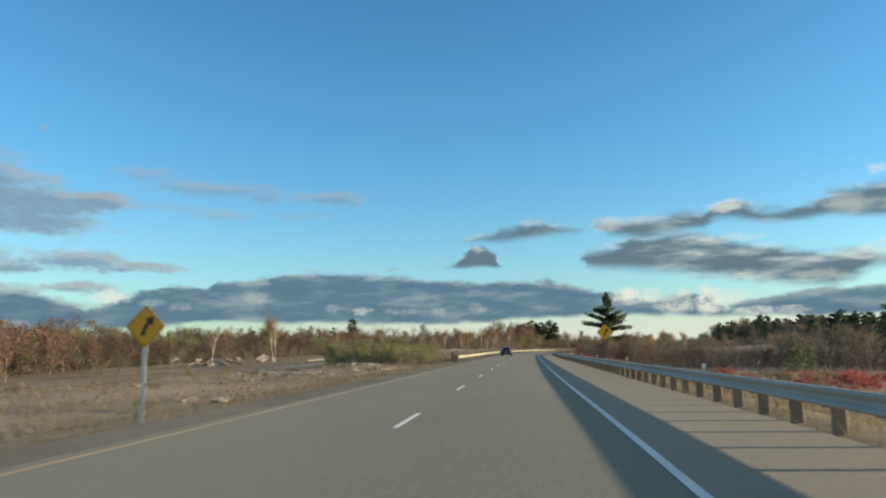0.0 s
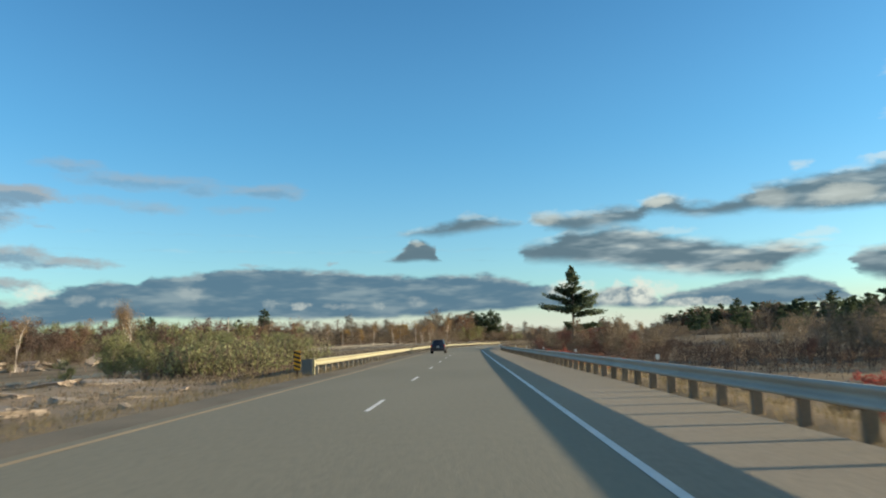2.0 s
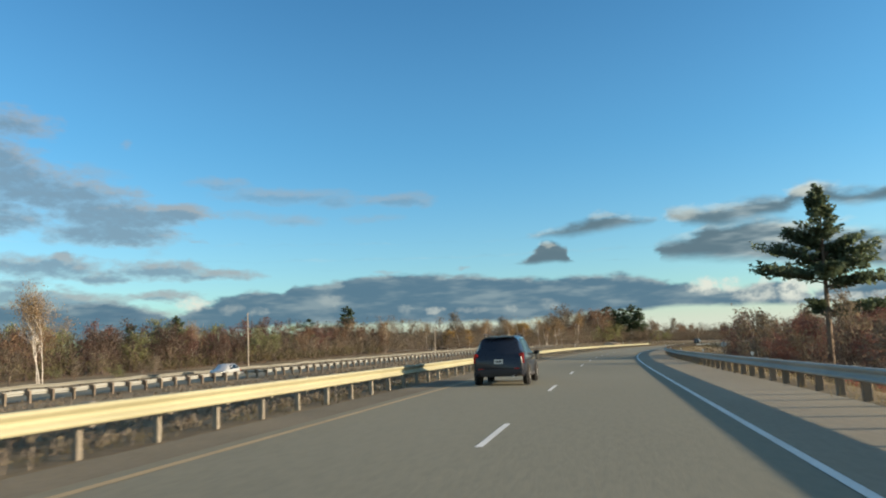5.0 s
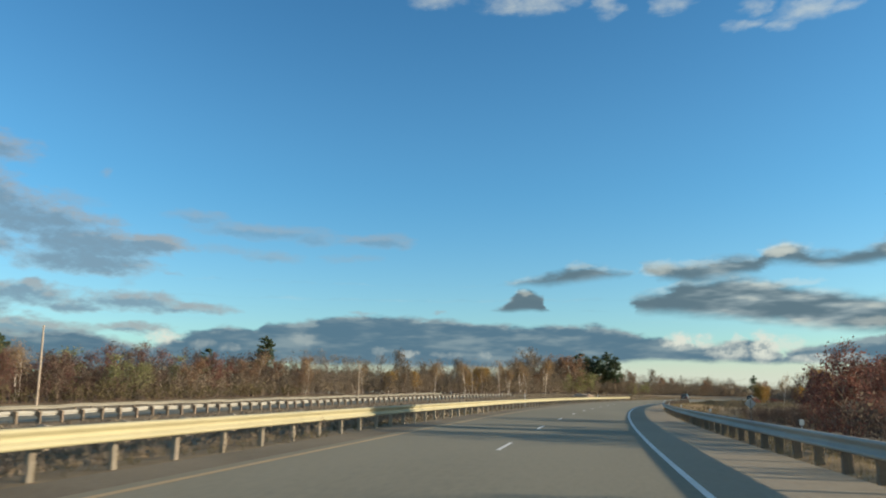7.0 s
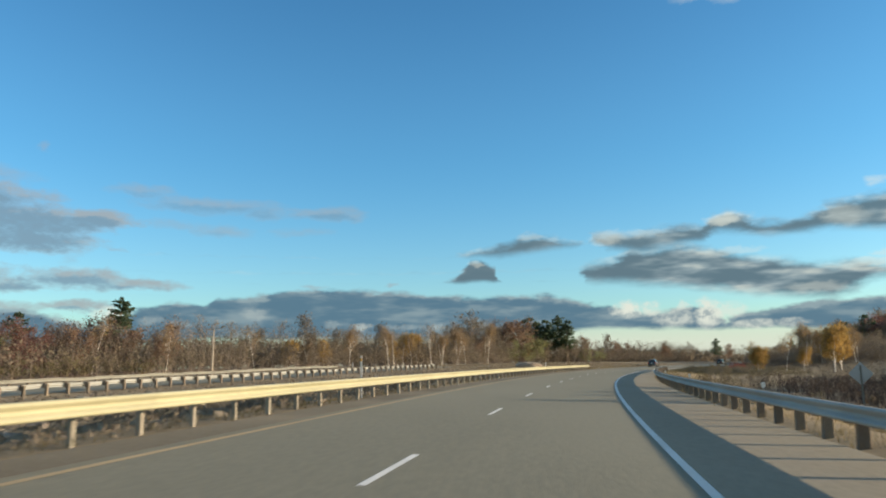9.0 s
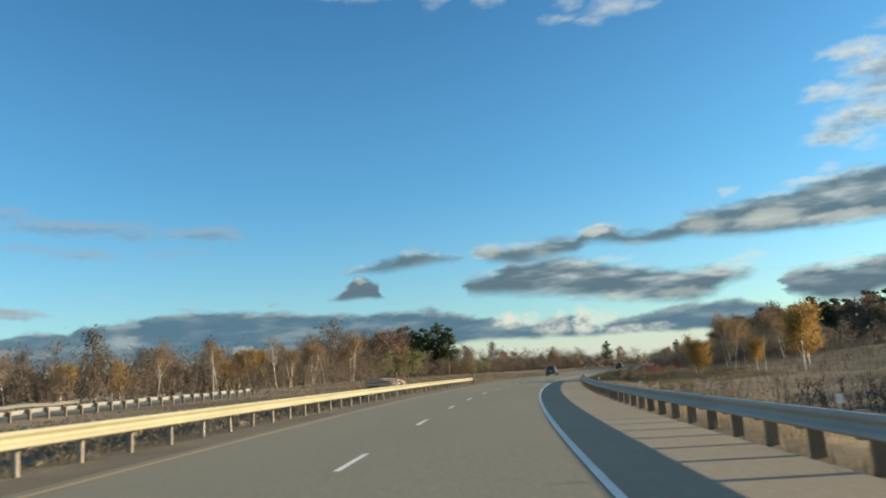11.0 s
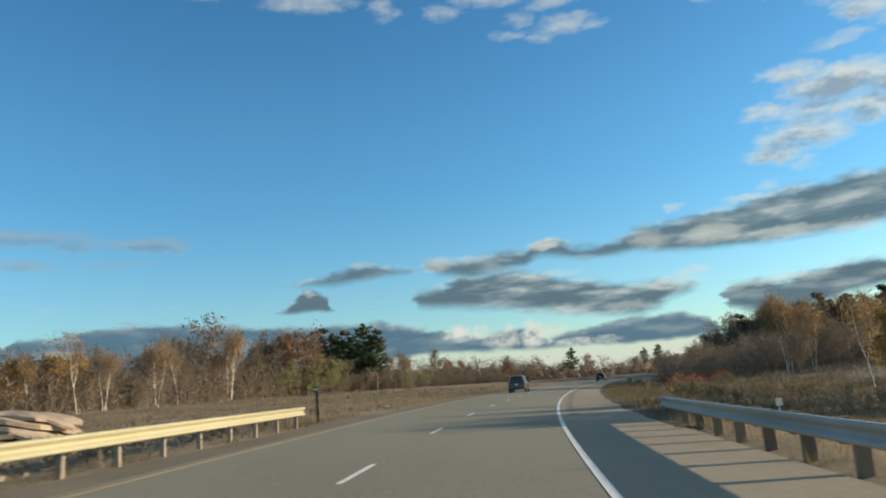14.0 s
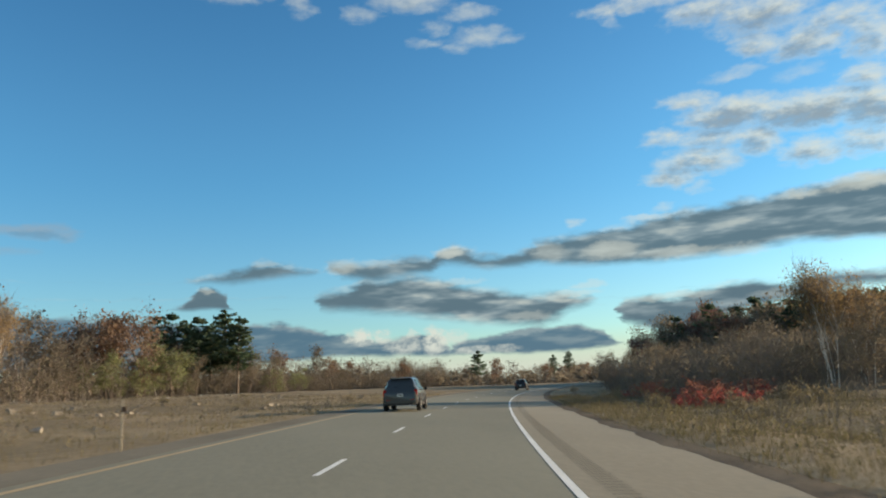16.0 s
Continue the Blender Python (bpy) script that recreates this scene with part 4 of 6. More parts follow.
MAROON = models("maroon_tree", "dense tree with dull maroon leaves", 53, 2, 8, LEAF_MAROON, 10.0, 0.112, 1.25, bare=0.05, limbs=(11, 4, 3), spray=6)
BIRCH = [broadleaf("birch_tree", "white-barked birch with few leaves remaining", 63 + k, 12, LEAF_TAN, 4.5, 0.1, 0.36, BIRCH_BARK, trunks=1 + 2 * k, bare=0.4, limbs=(10, 4, 3), spray=4, girth=0.0055) for k in range(2)]
DARK_PINE = [conifer("dark_pine", "dark green pine in a dense stand", 73 + k, 14, 4.0 + 0.5 * k, NEEDLES_DARK, 14, 0.3, 0.12, 0.02, 35, 0.39, taper=0.5) for k in range(3)]
FAR_PINE = [conifer("tall_pine", "tall dark green pine in a far stand", 93 + k, 14, 4.2, NEEDLES_DARK, 12, 0.2, 0.1, 0.02, 12, 0.74, taper=0.5) for k in range(3)]
YOUNG_PINE = [conifer("young_pine", "young pale green pine with soft needles", 83, 5, 1.9, NEEDLES_PALE, 11, 0.03, 0.05, 0.02, 44, 0.17)]

# front line of the woods to the left and ahead
WOODS_X, WOODS_Y = (-104, -96, -86, -77, -60, -35, -23, -11, -3, 14, 40, 85, 125), (40, 130, 250, 318, 352, 398, 415, 452, 490, 518, 548, 592, 650)
WOODS_RUN = np.r_[0, np.cumsum(np.hypot(np.diff(WOODS_X), np.diff(WOODS_Y)))]


def in_woods(d, deep):
    """A place d metres along the front line and deep metres behind it."""
    x, y = float(np.interp(d, WOODS_RUN, WOODS_X)), float(np.interp(d, WOODS_RUN, WOODS_Y))
    e = 4.0
    tx = float(np.interp(d + e, WOODS_RUN, WOODS_X) - np.interp(d - e, WOODS_RUN, WOODS_X))
    ty = float(np.interp(d + e, WOODS_RUN, WOODS_Y) - np.interp(d - e, WOODS_RUN, WOODS_Y))
    k = math.hypot(tx, ty) or 1.0
    return x - ty / k * deep, y + tx / k * deep


for row, (deep, gap, size) in enumerate(((0, 7.2, 0.75), (8, 7.0, 1.08))):
    d = 2.0 * row
    while d < WOODS_RUN[-1]:
        x, y = in_woods(d, deep + RND.gauss(0, 2.2))
        far = d / WOODS_RUN[-1]
        if far < 0.44:
            # a solid stand of even height, its crowns dull maroon, grey-brown and olive
            tree = RND.choice(MAROON * 2 + SHADY * 5 + OLIVE * (2 - row) + RUST[:1] + BIRCH[:1])
            high = RND.uniform(7.2, 9.4) if row == 0 else RND.uniform(9.2, 11.6)
            plant([tree], x, y, high * float(np.interp(far, (0, 0.3, 0.4), (1.0, 1.02, 1.05))) / tree["tall"])
            d += gap * RND.uniform(0.6, 1.05)
            continue
        mix = BARE * 3 + DIM_TREE * 4 + RUST * (2 if far > 0.62 else 1) + GOLD * int(far < 0.6) + BIRCH + (OLIVE * 2 + YOUNG_PINE if row == 0 else DIM_TREE)
        plant(mix, x, y, size * RND.uniform(0.85, 1.2) * float(np.interp(far, (0.42, 0.56, 0.63, 0.69, 0.75, 0.81, 1), (0.95, 0.9, 1.15, 1.3, 1.4, 0.9, 0.8))))
        d += gap * RND.uniform(0.7, 1.3)
# a clump of dark pines and a tall oak before the woods ahead
for dx, dy, k in ((0, 0, 1.2), (-6, 4, 1.12), (6, 3, 1.16), (-9, -2, 0.98), (9, -1, 1.0), (2.5, 8, 1.2), (-3, 9, 1.1)):
    plant(DARK_PINE, 12.5 + dx, 515 + dy, k * 1.24)
for x, y, k in ((18, 511, 0.8), (24, 514, 0.9), (29, 518, 0.8), (2, 508, 0.85), (13, 506, 0.7)):
    plant(BARE + BROWN, x, y, k)
for x, y, k in ((30, 520, 1.15), (36, 524, 1.1), (-3, 480, 1.3)):
    plant(OLIVE, x, y, k)
# pale-stemmed birches and golden aspens along the edge of the woods
for x, y, k in ((-22.6, 405, 0.95), (-20, 408, 0.8), (-28, 402, 0.85), (-33, 394, 0.9), (-41, 383, 0.85), (-15, 430, 1.0), (-9, 447, 1.05), (-17, 424, 0.9), (-48, 370, 0.8)):
    plant(BIRCH, x, y, k)
for x, y, k in ((-30.5, 404, 0.95), (-32.5, 401, 0.85), (-46, 377, 0.75), (-52, 367, 0.7)):
    plant(GOLD, x, y, k)
# a broad rust-topped oak stand with alders before it
for x, y, k in ((-12, 491, 1.45), (-7, 489, 1.6), (-2, 490, 1.66), (3, 492, 1.5), (-4, 495, 1.64), (-16, 494, 1.35)):
    plant(RUST, x, y, k)
for x, y, k in ((5, 487, 1.5), (-9, 484, 1.3), (0, 483, 1.4), (9, 496, 1.9), (6, 500, 1.9), (-16, 486, 1.2)):
    plant(OLIVE, x, y, k)
plant(DARK_PINE[:1], -82.2, 345.5, 1.18)
for x, y, k in ((-91, 253, 0.68), (-94, 247, 0.62), (-83, 316, 0.75), (-93, 262, 0.7)):
    plant(DARK_PINE, x, y, k)
for x, y, k in ((-97, 132, 0.95), (-92, 139, 0.9), (-99, 143, 1.0), (-94, 150, 0.95), (-90, 128, 0.85), (-101, 154, 1.0), (-95, 160, 0.9), (-89, 118, 0.85)):
    plant(RUST, x, y, k)
plant(BIRCH[:1], -64.8, 333, 0.95)
plant(BIRCH[:1], -76, 327, 0.95)
plant(BIRCH[1:], -88, 262, 0.85)
plant(BIRCH[1:], -66, 190, 0.9)
plant(BIRCH[:1], -70, 160, 0.8)
for x, y, k in ((-84, 108, 0.9), (-90, 116, 1.0), (-80, 96, 0.85), (-78, 104, 0.9), (-92, 100, 1.0), (-74, 84, 0.85), (-86, 126, 0.9), (-70, 74, 0.85)):
    plant(RUST + BROWN, x, y, k)
# alder thicket where the median rail begins
for k in range(30):
    y = 89 + 26 * RND.random()
    x = -12.6 - RND.uniform(0, 15)
    plant(OLIVE, x, y, RND.uniform(0.5, 0.75) * (0.6 if y < 95 else 0.85 if y < 101 else 1.0) * (0.8 if y > 109 else 1))
# low trees on the left between the pits and the woods
for k in range(26):
    y = RND.uniform(60, 240)
    plant(OLIVE + BARE + BROWN, -RND.uniform(44, 74) - (y > 150) * 8, y, RND.uniform(0.26, 0.42))

# right-hand side: the lone white pine, marsh edge, pines, and the wooded rise
LONE = conifer("white_pine", "tall white pine with wide uneven limbs standing alone", 98, 17.2, 5.4, NEEDLES, 9, 0.6, 0.2, 0.08, 150, 0.27, taper=0.8, wild=0.6, boughs=(
    (11.2, 3.6, 8, 0.12), (11.6, 3.2, 185, 0.12), (10.2, 6.0, 176, 0.06), (8.6, 6.8, 190, 0.0), (8.9, 5.2, 172, -0.02), (9.8, 4.6, 5, 0.1), (9.0, 4.4, -20, 0.04), (7.8, 5.6, 12, -0.02), (8.0, 4.6, -30, 0.0),
    (5.8, 5.4, -6, -0.03), (5.6, 3.2, 25, 0.0), (5.9, 1.6, 180, 0.0), (9.4, 4.0, 90, 0.05), (8.4, 3.8, 270, 0.02), (10.4, 3.0, 60, 0.1)))
LONE.matrix_basis = pose(20.6, 185, ground_at(20.6, 185) - 0.1, 0, 1.5, 0)
for x, y, k in ((72, 277, 0.95), (78, 286, 0.8), (85, 276, 0.8), (88, 250, 0.8), (96, 256, 0.82), (104, 246, 0.85), (112, 250, 0.85), (120, 240, 0.9), (130, 244, 0.9), (140, 232, 0.95), (150, 236, 0.95),
                (84, 266, 0.75), (108, 262, 0.85), (126, 254, 0.9), (160, 226, 0.95), (170, 220, 0.95)):
    plant(DARK_PINE, x, y, k)
for x, y, k in ((64, 158, 0.78), (69, 161, 0.88), (74, 156, 0.9), (80, 159, 0.92), (87, 153, 0.92), (70, 151, 0.74), (78, 149, 0.9), (93, 158, 0.95), (85, 164, 0.98), (97, 148, 0.95)):
    plant(DARK_PINE, x, y, k, free=True)
for x, y, k in ((82, 148, 1.12), (76, 153, 1.0), (89, 147, 1.15), (67, 154, 0.7)):
    plant(RUST, x, y, k, free=True)
for x, y, k in ((99, 120, 0.8), (108, 112, 0.85)):
    plant(DARK_PINE + RUST, x, y, k)
plant(YOUNG_PINE, 34, 97, 0.9)
plant(YOUNG_PINE, 37, 101, 0.75)
for k in range(22):
    s = RND.uniform(135, 222)
    x, y = place(s, RND.uniform(11, 40) + (s < 170) * 6)
    plant(BARE * 2 + BROWN + MAROON[:1], float(x), float(y), RND.uniform(0.32, 0.55))
for k in range(26):
    x, y = place(RND.uniform(110, 226), RND.uniform(40, 70))
    plant(BARE * 2 + BROWN, float(x), float(y), RND.uniform(0.55, 0.8))
for s, u, k in ((235, 18, 1.05), (240, 24, 1.15), (231, 23, 0.95), (245, 19, 0.9), (237, 29, 1.15), (248, 26, 1.0)):
    x, y = place(s, u)
    plant(MAROON, float(x), float(y), k)
for x, y, k in ((15.6, 197, 0.7), (19.5, 193, 0.74), (23.5, 199, 0.84), (18.5, 187, 0.62), (24, 188, 0.7), (27, 194, 0.85)):
    plant(MAROON, x, y, k)
for x, y, k in ((17, 177, 0.5), (21.5, 180, 0.6), (19, 170, 0.5), (26, 173, 0.6), (30, 181, 0.65), (24, 165, 0.55)):
    plant(BROWN + MAROON, x, y, k)
for k in range(20):
    x, y = place(RND.uniform(163, 197), RND.uniform(9.5, 26))
    plant(BROWN + MAROON + DIM_TREE, float(x), float(y), RND.uniform(0.42, 0.62))
for x, y, k in ((52.6, 323, 0.88), (54.6, 325.5, 0.8), (50.8, 331, 0.5), (42.8, 330, 0.56), (44, 331.5, 0.48)):
    plant(GOLD, x, y, k, free=True)
for x, y, k in ((49.5, 326, 0.62), (47.5, 330, 0.55), (44.5, 335, 0.5)):
    plant(BIRCH[:1], x, y, k, free=True)
for x, y, k, i in ((71.6, 387, 0.86, 1), (73.2, 389, 0.9, 1), (74.6, 386, 0.8, 0), (76.2, 388.5, 0.74, 1), (80.5, 381, 0.72, 0), (82, 384, 0.7, 1)):
    plant(BIRCH[i:i + 1], x, y, k, free=True)
# a far stand of tall pines behind the rise
for k in range(92):
    f = ((k + RND.random()) / 92) ** 1.15
    x, y = np.interp(f, (0, 0.45, 0.75, 1), (150, 196, 214, 226)), np.interp(f, (0, 0.45, 0.75, 1), (530, 466, 420, 360))
    deep = RND.uniform(0, 16)
    plant(FAR_PINE, float(x) + deep, float(y) + deep * 0.7, RND.uniform(1.1, 1.4) * float(np.interp(f, (0, 0.15), (0.8, 1))), free=True)
for k in range(84):
    s = RND.uniform(392, 600)
    lo = float(np.interp(s, (392, 402, 415, 600), (26, 15, 11, 9)))
    u = lo + RND.uniform(0, 34) * RND.random() ** 0.5
    x, y = place(s, u)
    plant(BARE * 3 + BROWN * 2, float(x), float(y), float(np.interp(u - lo, (0, 8, 30), (0.38, 0.52, 0.6))) * (1.15 if s > 395 else 1.0))
# brown woods that climb over the rise behind the birches, low at their near end
for k in range(150):
    a = RND.uniform(26.5, 50) if k < 90 else RND.uniform(29, 48)
    d = RND.uniform(182, 225) if k < 90 else RND.uniform(92, 178)
    x, y = 25 + d * math.sin(radians(a)), 336 + d * math.cos(radians(a))
    if road_coords(x, y)[1] < 17:
        continue
    rise = float(np.interp(a, (26, 28.5, 30.7, 35, 43), (0.9, 2.2, 3.9, 4.6, 4.7))) if k < 90 else float(np.interp(a, (29, 31, 35, 43), (1.4, 2.2, 3.2, 3.5))) * RND.uniform(0.6, 1.0)
    high = d * math.tan(radians(rise)) + 1.4 - ground_at(x, y)
    kind = RND.choice((BARE, BROWN, BROWN, DIM_TREE, RUST, MAROON, DARK_PINE) if k < 90 else (BARE, BROWN, DIM_TREE))
    plant(kind, x, y, max(0.2, high / kind[0]["tall"]), free=True)
# woods closing the far end beyond the bend
for k in range(60):
    s = RND.uniform(560, 800)
    u = RND.choice((-1, 1)) * RND.uniform(16, 60) - 3
    x, y = place(s, u)
    plant(BARE + BROWN + RUST + DARK_PINE, float(x), float(y), 0.9)


def brush(name, label, spots, seed, height, leaf, sticks=2,  cards=10, size=0.13, wide=0.9, twigs=6, stem=None):
    """Undergrowth nobody could count: thin stems with small leaves, in one mesh of stems and one of leaves."""
    rnd = random.Random(seed)
    wv, wf, cv, cf = [], [], [], []
    for x, y in spots:
        z = ground_at(x, y) - 0.08
        h = height * rnd.uniform(0.45, 1.1)
        for k in range(sticks):
            b = Vector((x + rnd.gauss(0, 0.3), y + rnd.gauss(0, 0.3), z))
            t = b + Vector((rnd.gauss(0, 0.22) * h, rnd.gauss(0, 0.22) * h, h))
            tube(wv, wf, [b, t], [min(0.026, 0.003 + 0.011 * h), min(0.008, 0.006 * h)], 3)
            for j in range(twigs):
                q = b.lerp(t, rnd.uniform(0.15, 0.95))
                twig(wv, wf, q, q + Vector((rnd.gauss(0, 0.16), rnd.gauss(0, 0.16), rnd.uniform(0.02, 0.34))) * h, min(0.014, 0.002 + 0.008 * h), rnd)
            for j in range(cards // sticks):
                f = rnd.uniform(0.25, 1.05)
                leaf_card(cv, cf, b.lerp(t, f) + Vector((rnd.gauss(0, 1), rnd.gauss(0, 1), rnd.gauss(0, 0.5))) * wide * 0.3 * h * 0.5, size * rnd.uniform(0.6, 1.4), rnd)
    stems = tagged(raw(name, wv, wf, stem or TWIG), label, "undergrowth", "", "stuff")
    tagged(raw("foliage", cv, cf, leaf, stems), "", "", "", "stuff")
    return stems


# dark leaf and twig colours stand in for the shade along these woods
brush("maroon_undergrowth", "dark maroon-brown undergrowth along the foot of the woods", [in_woods(RND.uniform(0, WOODS_RUN[-1] * 0.36), RND.uniform(-5, 10)) for k in range(1100)], 5, 6.2, LEAF_DULL, 2, 20, 0.2, twigs=7, stem=DARK_TWIG)
brush("woods_edge_shrubs", "dark olive shrubs along the edge of the woods", [in_woods(RND.uniform(WOODS_RUN[-1] * 0.08, WOODS_RUN[-1] * 0.44), RND.uniform(-8, -2)) for k in range(700)], 55, 3.0, LEAF_WEED, 2, 22, 0.2, twigs=3, stem=DARK_TWIG)
brush("wood_undergrowth", "grey-brown leafless undergrowth along the foot of the woods", [in_woods(RND.uniform(WOODS_RUN[-1] * 0.36, WOODS_RUN[-1]), RND.uniform(-7, 10)) for k in range(2200)], 5, 6.2, LEAF_BROWN, 2, 20, 0.22, twigs=4)
brush("olive_undergrowth", "mixed olive and brown thicket behind the median rail", [(-12.0 - RND.uniform(0, 11) * min(1.0, (y - 80) / 20), y) for y in (RND.uniform(88, 115) for k in range(460))], 6, 2.1, LEAF_OLIVE, 2, 32, 0.085, stem=DARK_TWIG)


def right_spots(n, s0, s1, u0, u1):
    out = []
    for k in range(n):
        x, y = place(RND.uniform(s0, s1), RND.uniform(u0, u1))
        out.append((float(x), float(y)))
    return out


brush("marsh_undergrowth", "dark brown leafless brush on the low marshy ground", right_spots(1300, 105, 225, 11, 62), 7, 2.5, LEAF_DULL, 2, 16, 0.1, twigs=8, stem=DARK_TWIG)
# shade on this slope is painted in through the dark twigs and leaves
brush("dark_brush", "dense reddish-brown leafless brush on the slope, darkened in colour for its shade", right_spots(1400, 226, 282, 13, 50), 19, 1.6, LEAF_DULL, 3, 12, 0.07, twigs=12, stem=DARK_TWIG)
brush("rise_undergrowth", "grey-brown brush on the wooded rise", right_spots(900, 402, 640, 12, 60), 8, 3.4, LEAF_BROWN, 3, 18, 0.1, twigs=9)
brush("slope_brush", "low tan brush on the sunny slope", right_spots(1500, 275, 402, 9, 60), 20, 1.1, LEAF_BROWN, 3, 12, 0.07, twigs=5)
brush("far_undergrowth", "distant brown brush on the marsh", right_spots(900, -10, 130, 48, 90), 9, 2.2, LEAF_BROWN, 2, 10, 0.12)

# dense far rows that close the woods
brush("woods_depth", "dark tangled depth of the woods behind the front trees", [in_woods(RND.uniform(WOODS_RUN[-1] * 0.44, WOODS_RUN[-1]), RND.uniform(24, 52)) for k in range(900)], 25, 7.0, LEAF_DIM, 2, 20, 0.85, 1.2, twigs=1)
brush("dusky_woods_depth", "dark tangled depth of dusky woods", [in_woods(RND.uniform(0, WOODS_RUN[-1] * 0.44), RND.uniform(20, 44)) for k in range(700)], 24, 6.6, LEAF_DULL, 2, 20, 0.7, 1.1, twigs=1, stem=DARK_TWIG)
brush("marsh_depth", "dark tangled woods far behind the marsh", right_spots(500, 60, 240, 95, 135) + right_spots(500, 240, 420, 104, 150) + right_spots(400, 560, 820, -90, 60), 26, 5.0, LEAF_DIM, 2, 18, 0.8, 1.2, twigs=1)
brush("rise_thicket", "dense grey-brown thicket on the rise beside the bend", right_spots(420, 403, 475, 12, 24), 27, 4.0, LEAF_BROWN, 3, 27, 0.11, twigs=9)
brush("tall_thicket", "tall grey-brown thicket of saplings on the rise", right_spots(620, 402, 475, 22, 48), 28, 5.8, LEAF_BROWN, 3, 33, 0.12, twigs=10)
brush("dusky_deep_woods", "deep dusky woods of dark trunks and dull leaves", [in_woods(RND.uniform(0, WOODS_RUN[-1] * 0.44), RND.uniform(6, 30)) for k in range(1000)], 14, 8.4, LEAF_DULL, 2, 26, 0.26, 0.6, twigs=3, stem=DARK_TWIG)
brush("deep_woods", "deep hazy woods of grey-brown trunks and twigs", [in_woods(RND.uniform(WOODS_RUN[-1] * 0.43, WOODS_RUN[-1]), RND.uniform(14, 34)) for k in range(1300)], 15, 11.0, LEAF_DIM, 2, 20, 0.26, 0.6, twigs=3)
brush("aspen_depth", "dense hazy brown woods behind pale birches and aspens", [in_woods(RND.uniform(WOODS_RUN[-1] * 0.43, WOODS_RUN[-1] * 0.64), RND.uniform(3, 18)) for k in range(520)], 57, 8.6, LEAF_DIM, 2, 34, 0.2, 0.6, twigs=4)
brush("marsh_woods", "hazy brown woods beyond the marsh", right_spots(700, -10, 150, 88, 118) + right_spots(600, 110, 222, 58, 92), 16, 5.6, LEAF_BROWN, 2, 16, 0.19, 0.8)
brush("rise_woods", "hazy brown woods on the top of the rise", right_spots(420, 440, 660, 24, 80), 17, 6.5, LEAF_DIM, 2, 20, 0.26, 0.8, twigs=9)
brush("bend_woods", "hazy brown woods beyond the bend", right_spots(500, 600, 800, -70, -18), 18, 8.0, LEAF_BROWN, 2, 16, 0.22, 0.8)
# low weeds over the open verges
brush("field_weeds", "low brown weeds and dead stalks over the open field", right_spots(1300, 325, 432, -50, -10.5), 41, 0.55, LEAF_BROWN, 3, 15, 0.05, twigs=3)
brush("bank_weeds", "low olive and brown weeds on the bank", right_spots(1700, 322, 408, 4.2, 24), 42, 0.55, LEAF_WEED, 3, 18, 0.04, wide=1.6, twigs=3)
brush("rail_side_brush", "tangled dry brown brush along the back of the guard rail", right_spots(1700, 112, 327, -15.5, -10.1), 46, 0.7, LEAF_BROWN, 2, 26, 0.05, wide=1.5, twigs=4)
brush("median_weeds", "low dark brown weeds in the strip between the carriageways", right_spots(1500, 84, 332, -35, -10.1), 44, 0.5, LEAF_DIM, 2, 12, 0.06, wide=1.4, twigs=3)
brush("verge_weeds", "low brown weeds on the stony verge", right_spots(800, -2, 88, -32, -10.3), 43, 0.55, LEAF_BROWN, 3, 15, 0.05, twigs=3)

# ---- signs, markers and poles ----
SIGN_YELLOW = material("sign_yellow", [(0.70, 0.33, 0.012), (0.8, 0.42, 0.02)], 2, 0.45, bump=0.03)
SIGN_BLACK = material("sign_black", [(0.015, 0.015, 0.015), (0.03, 0.03, 0.03)], 2, 0.5, bump=0.03)
SIGN_BACK = material("bare_aluminium", [(0.42, 0.43, 0.44), (0.55, 0.56, 0.57)], 2, 0.4, 0.6, bump=0.05)
SIGN_GREEN = material("sign_green", [(0.01, 0.12, 0.06), (0.015, 0.16, 0.08)], 2, 0.45, bump=0.03)
WHITE_PLASTIC = material("white_plastic", [(0.62, 0.62, 0.6), (0.8, 0.8, 0.78)], 3, 0.5, bump=0.05)
PLATE_GREY = material("painted_grey_plate", [(0.11, 0.125, 0.135), (0.17, 0.19, 0.2)], 3, 0.6, 0.1, bump=0.08)
RUST_STEEL = material("rusty_steel", [(0.10, 0.06, 0.04), (0.2, 0.12, 0.08)], 4, 0.8, 0.3, bump=0.2)
POLE_WOOD = material("pole_wood", [(0.28, 0.24, 0.2), (0.42, 0.37, 0.31)], 3, 0.85, bump=0.3, stretch=(1, 1, 0.2))
STONE = material("pale_ledge_stone", [(0.2, 0.17, 0.135), (0.29, 0.252, 0.205), (0.36, 0.318, 0.262)], 1.2, 0.9, bump=0.7, fine=5, spread=0.15)


LEDGE = material("grey_ledge_rock", [(0.21, 0.172, 0.132), (0.35, 0.29, 0.225), (0.46, 0.39, 0.31)], 2.5, 0.92, bump=0.9, fine=6, spread=0.22, stretch=(1, 1, 4), spec=0.2)


def box(bm, size, centre=(0, 0, 0), turn=None, bevel=0.0):
    made = bmesh.ops.create_cube(bm, size=1.0)["verts"]
    for v in made:
        p = Vector((v.co.x * size[0], v.co.y * size[1], v.co.z * size[2]))
        v.co = (turn @ p if turn else p) + Vector(centre)
    if bevel:
        edges = {e for v in made for e in v.link_edges}
        bmesh.ops.bevel(bm, geom=list(edges), offset=bevel, segments=2, affect="EDGES")
    return made


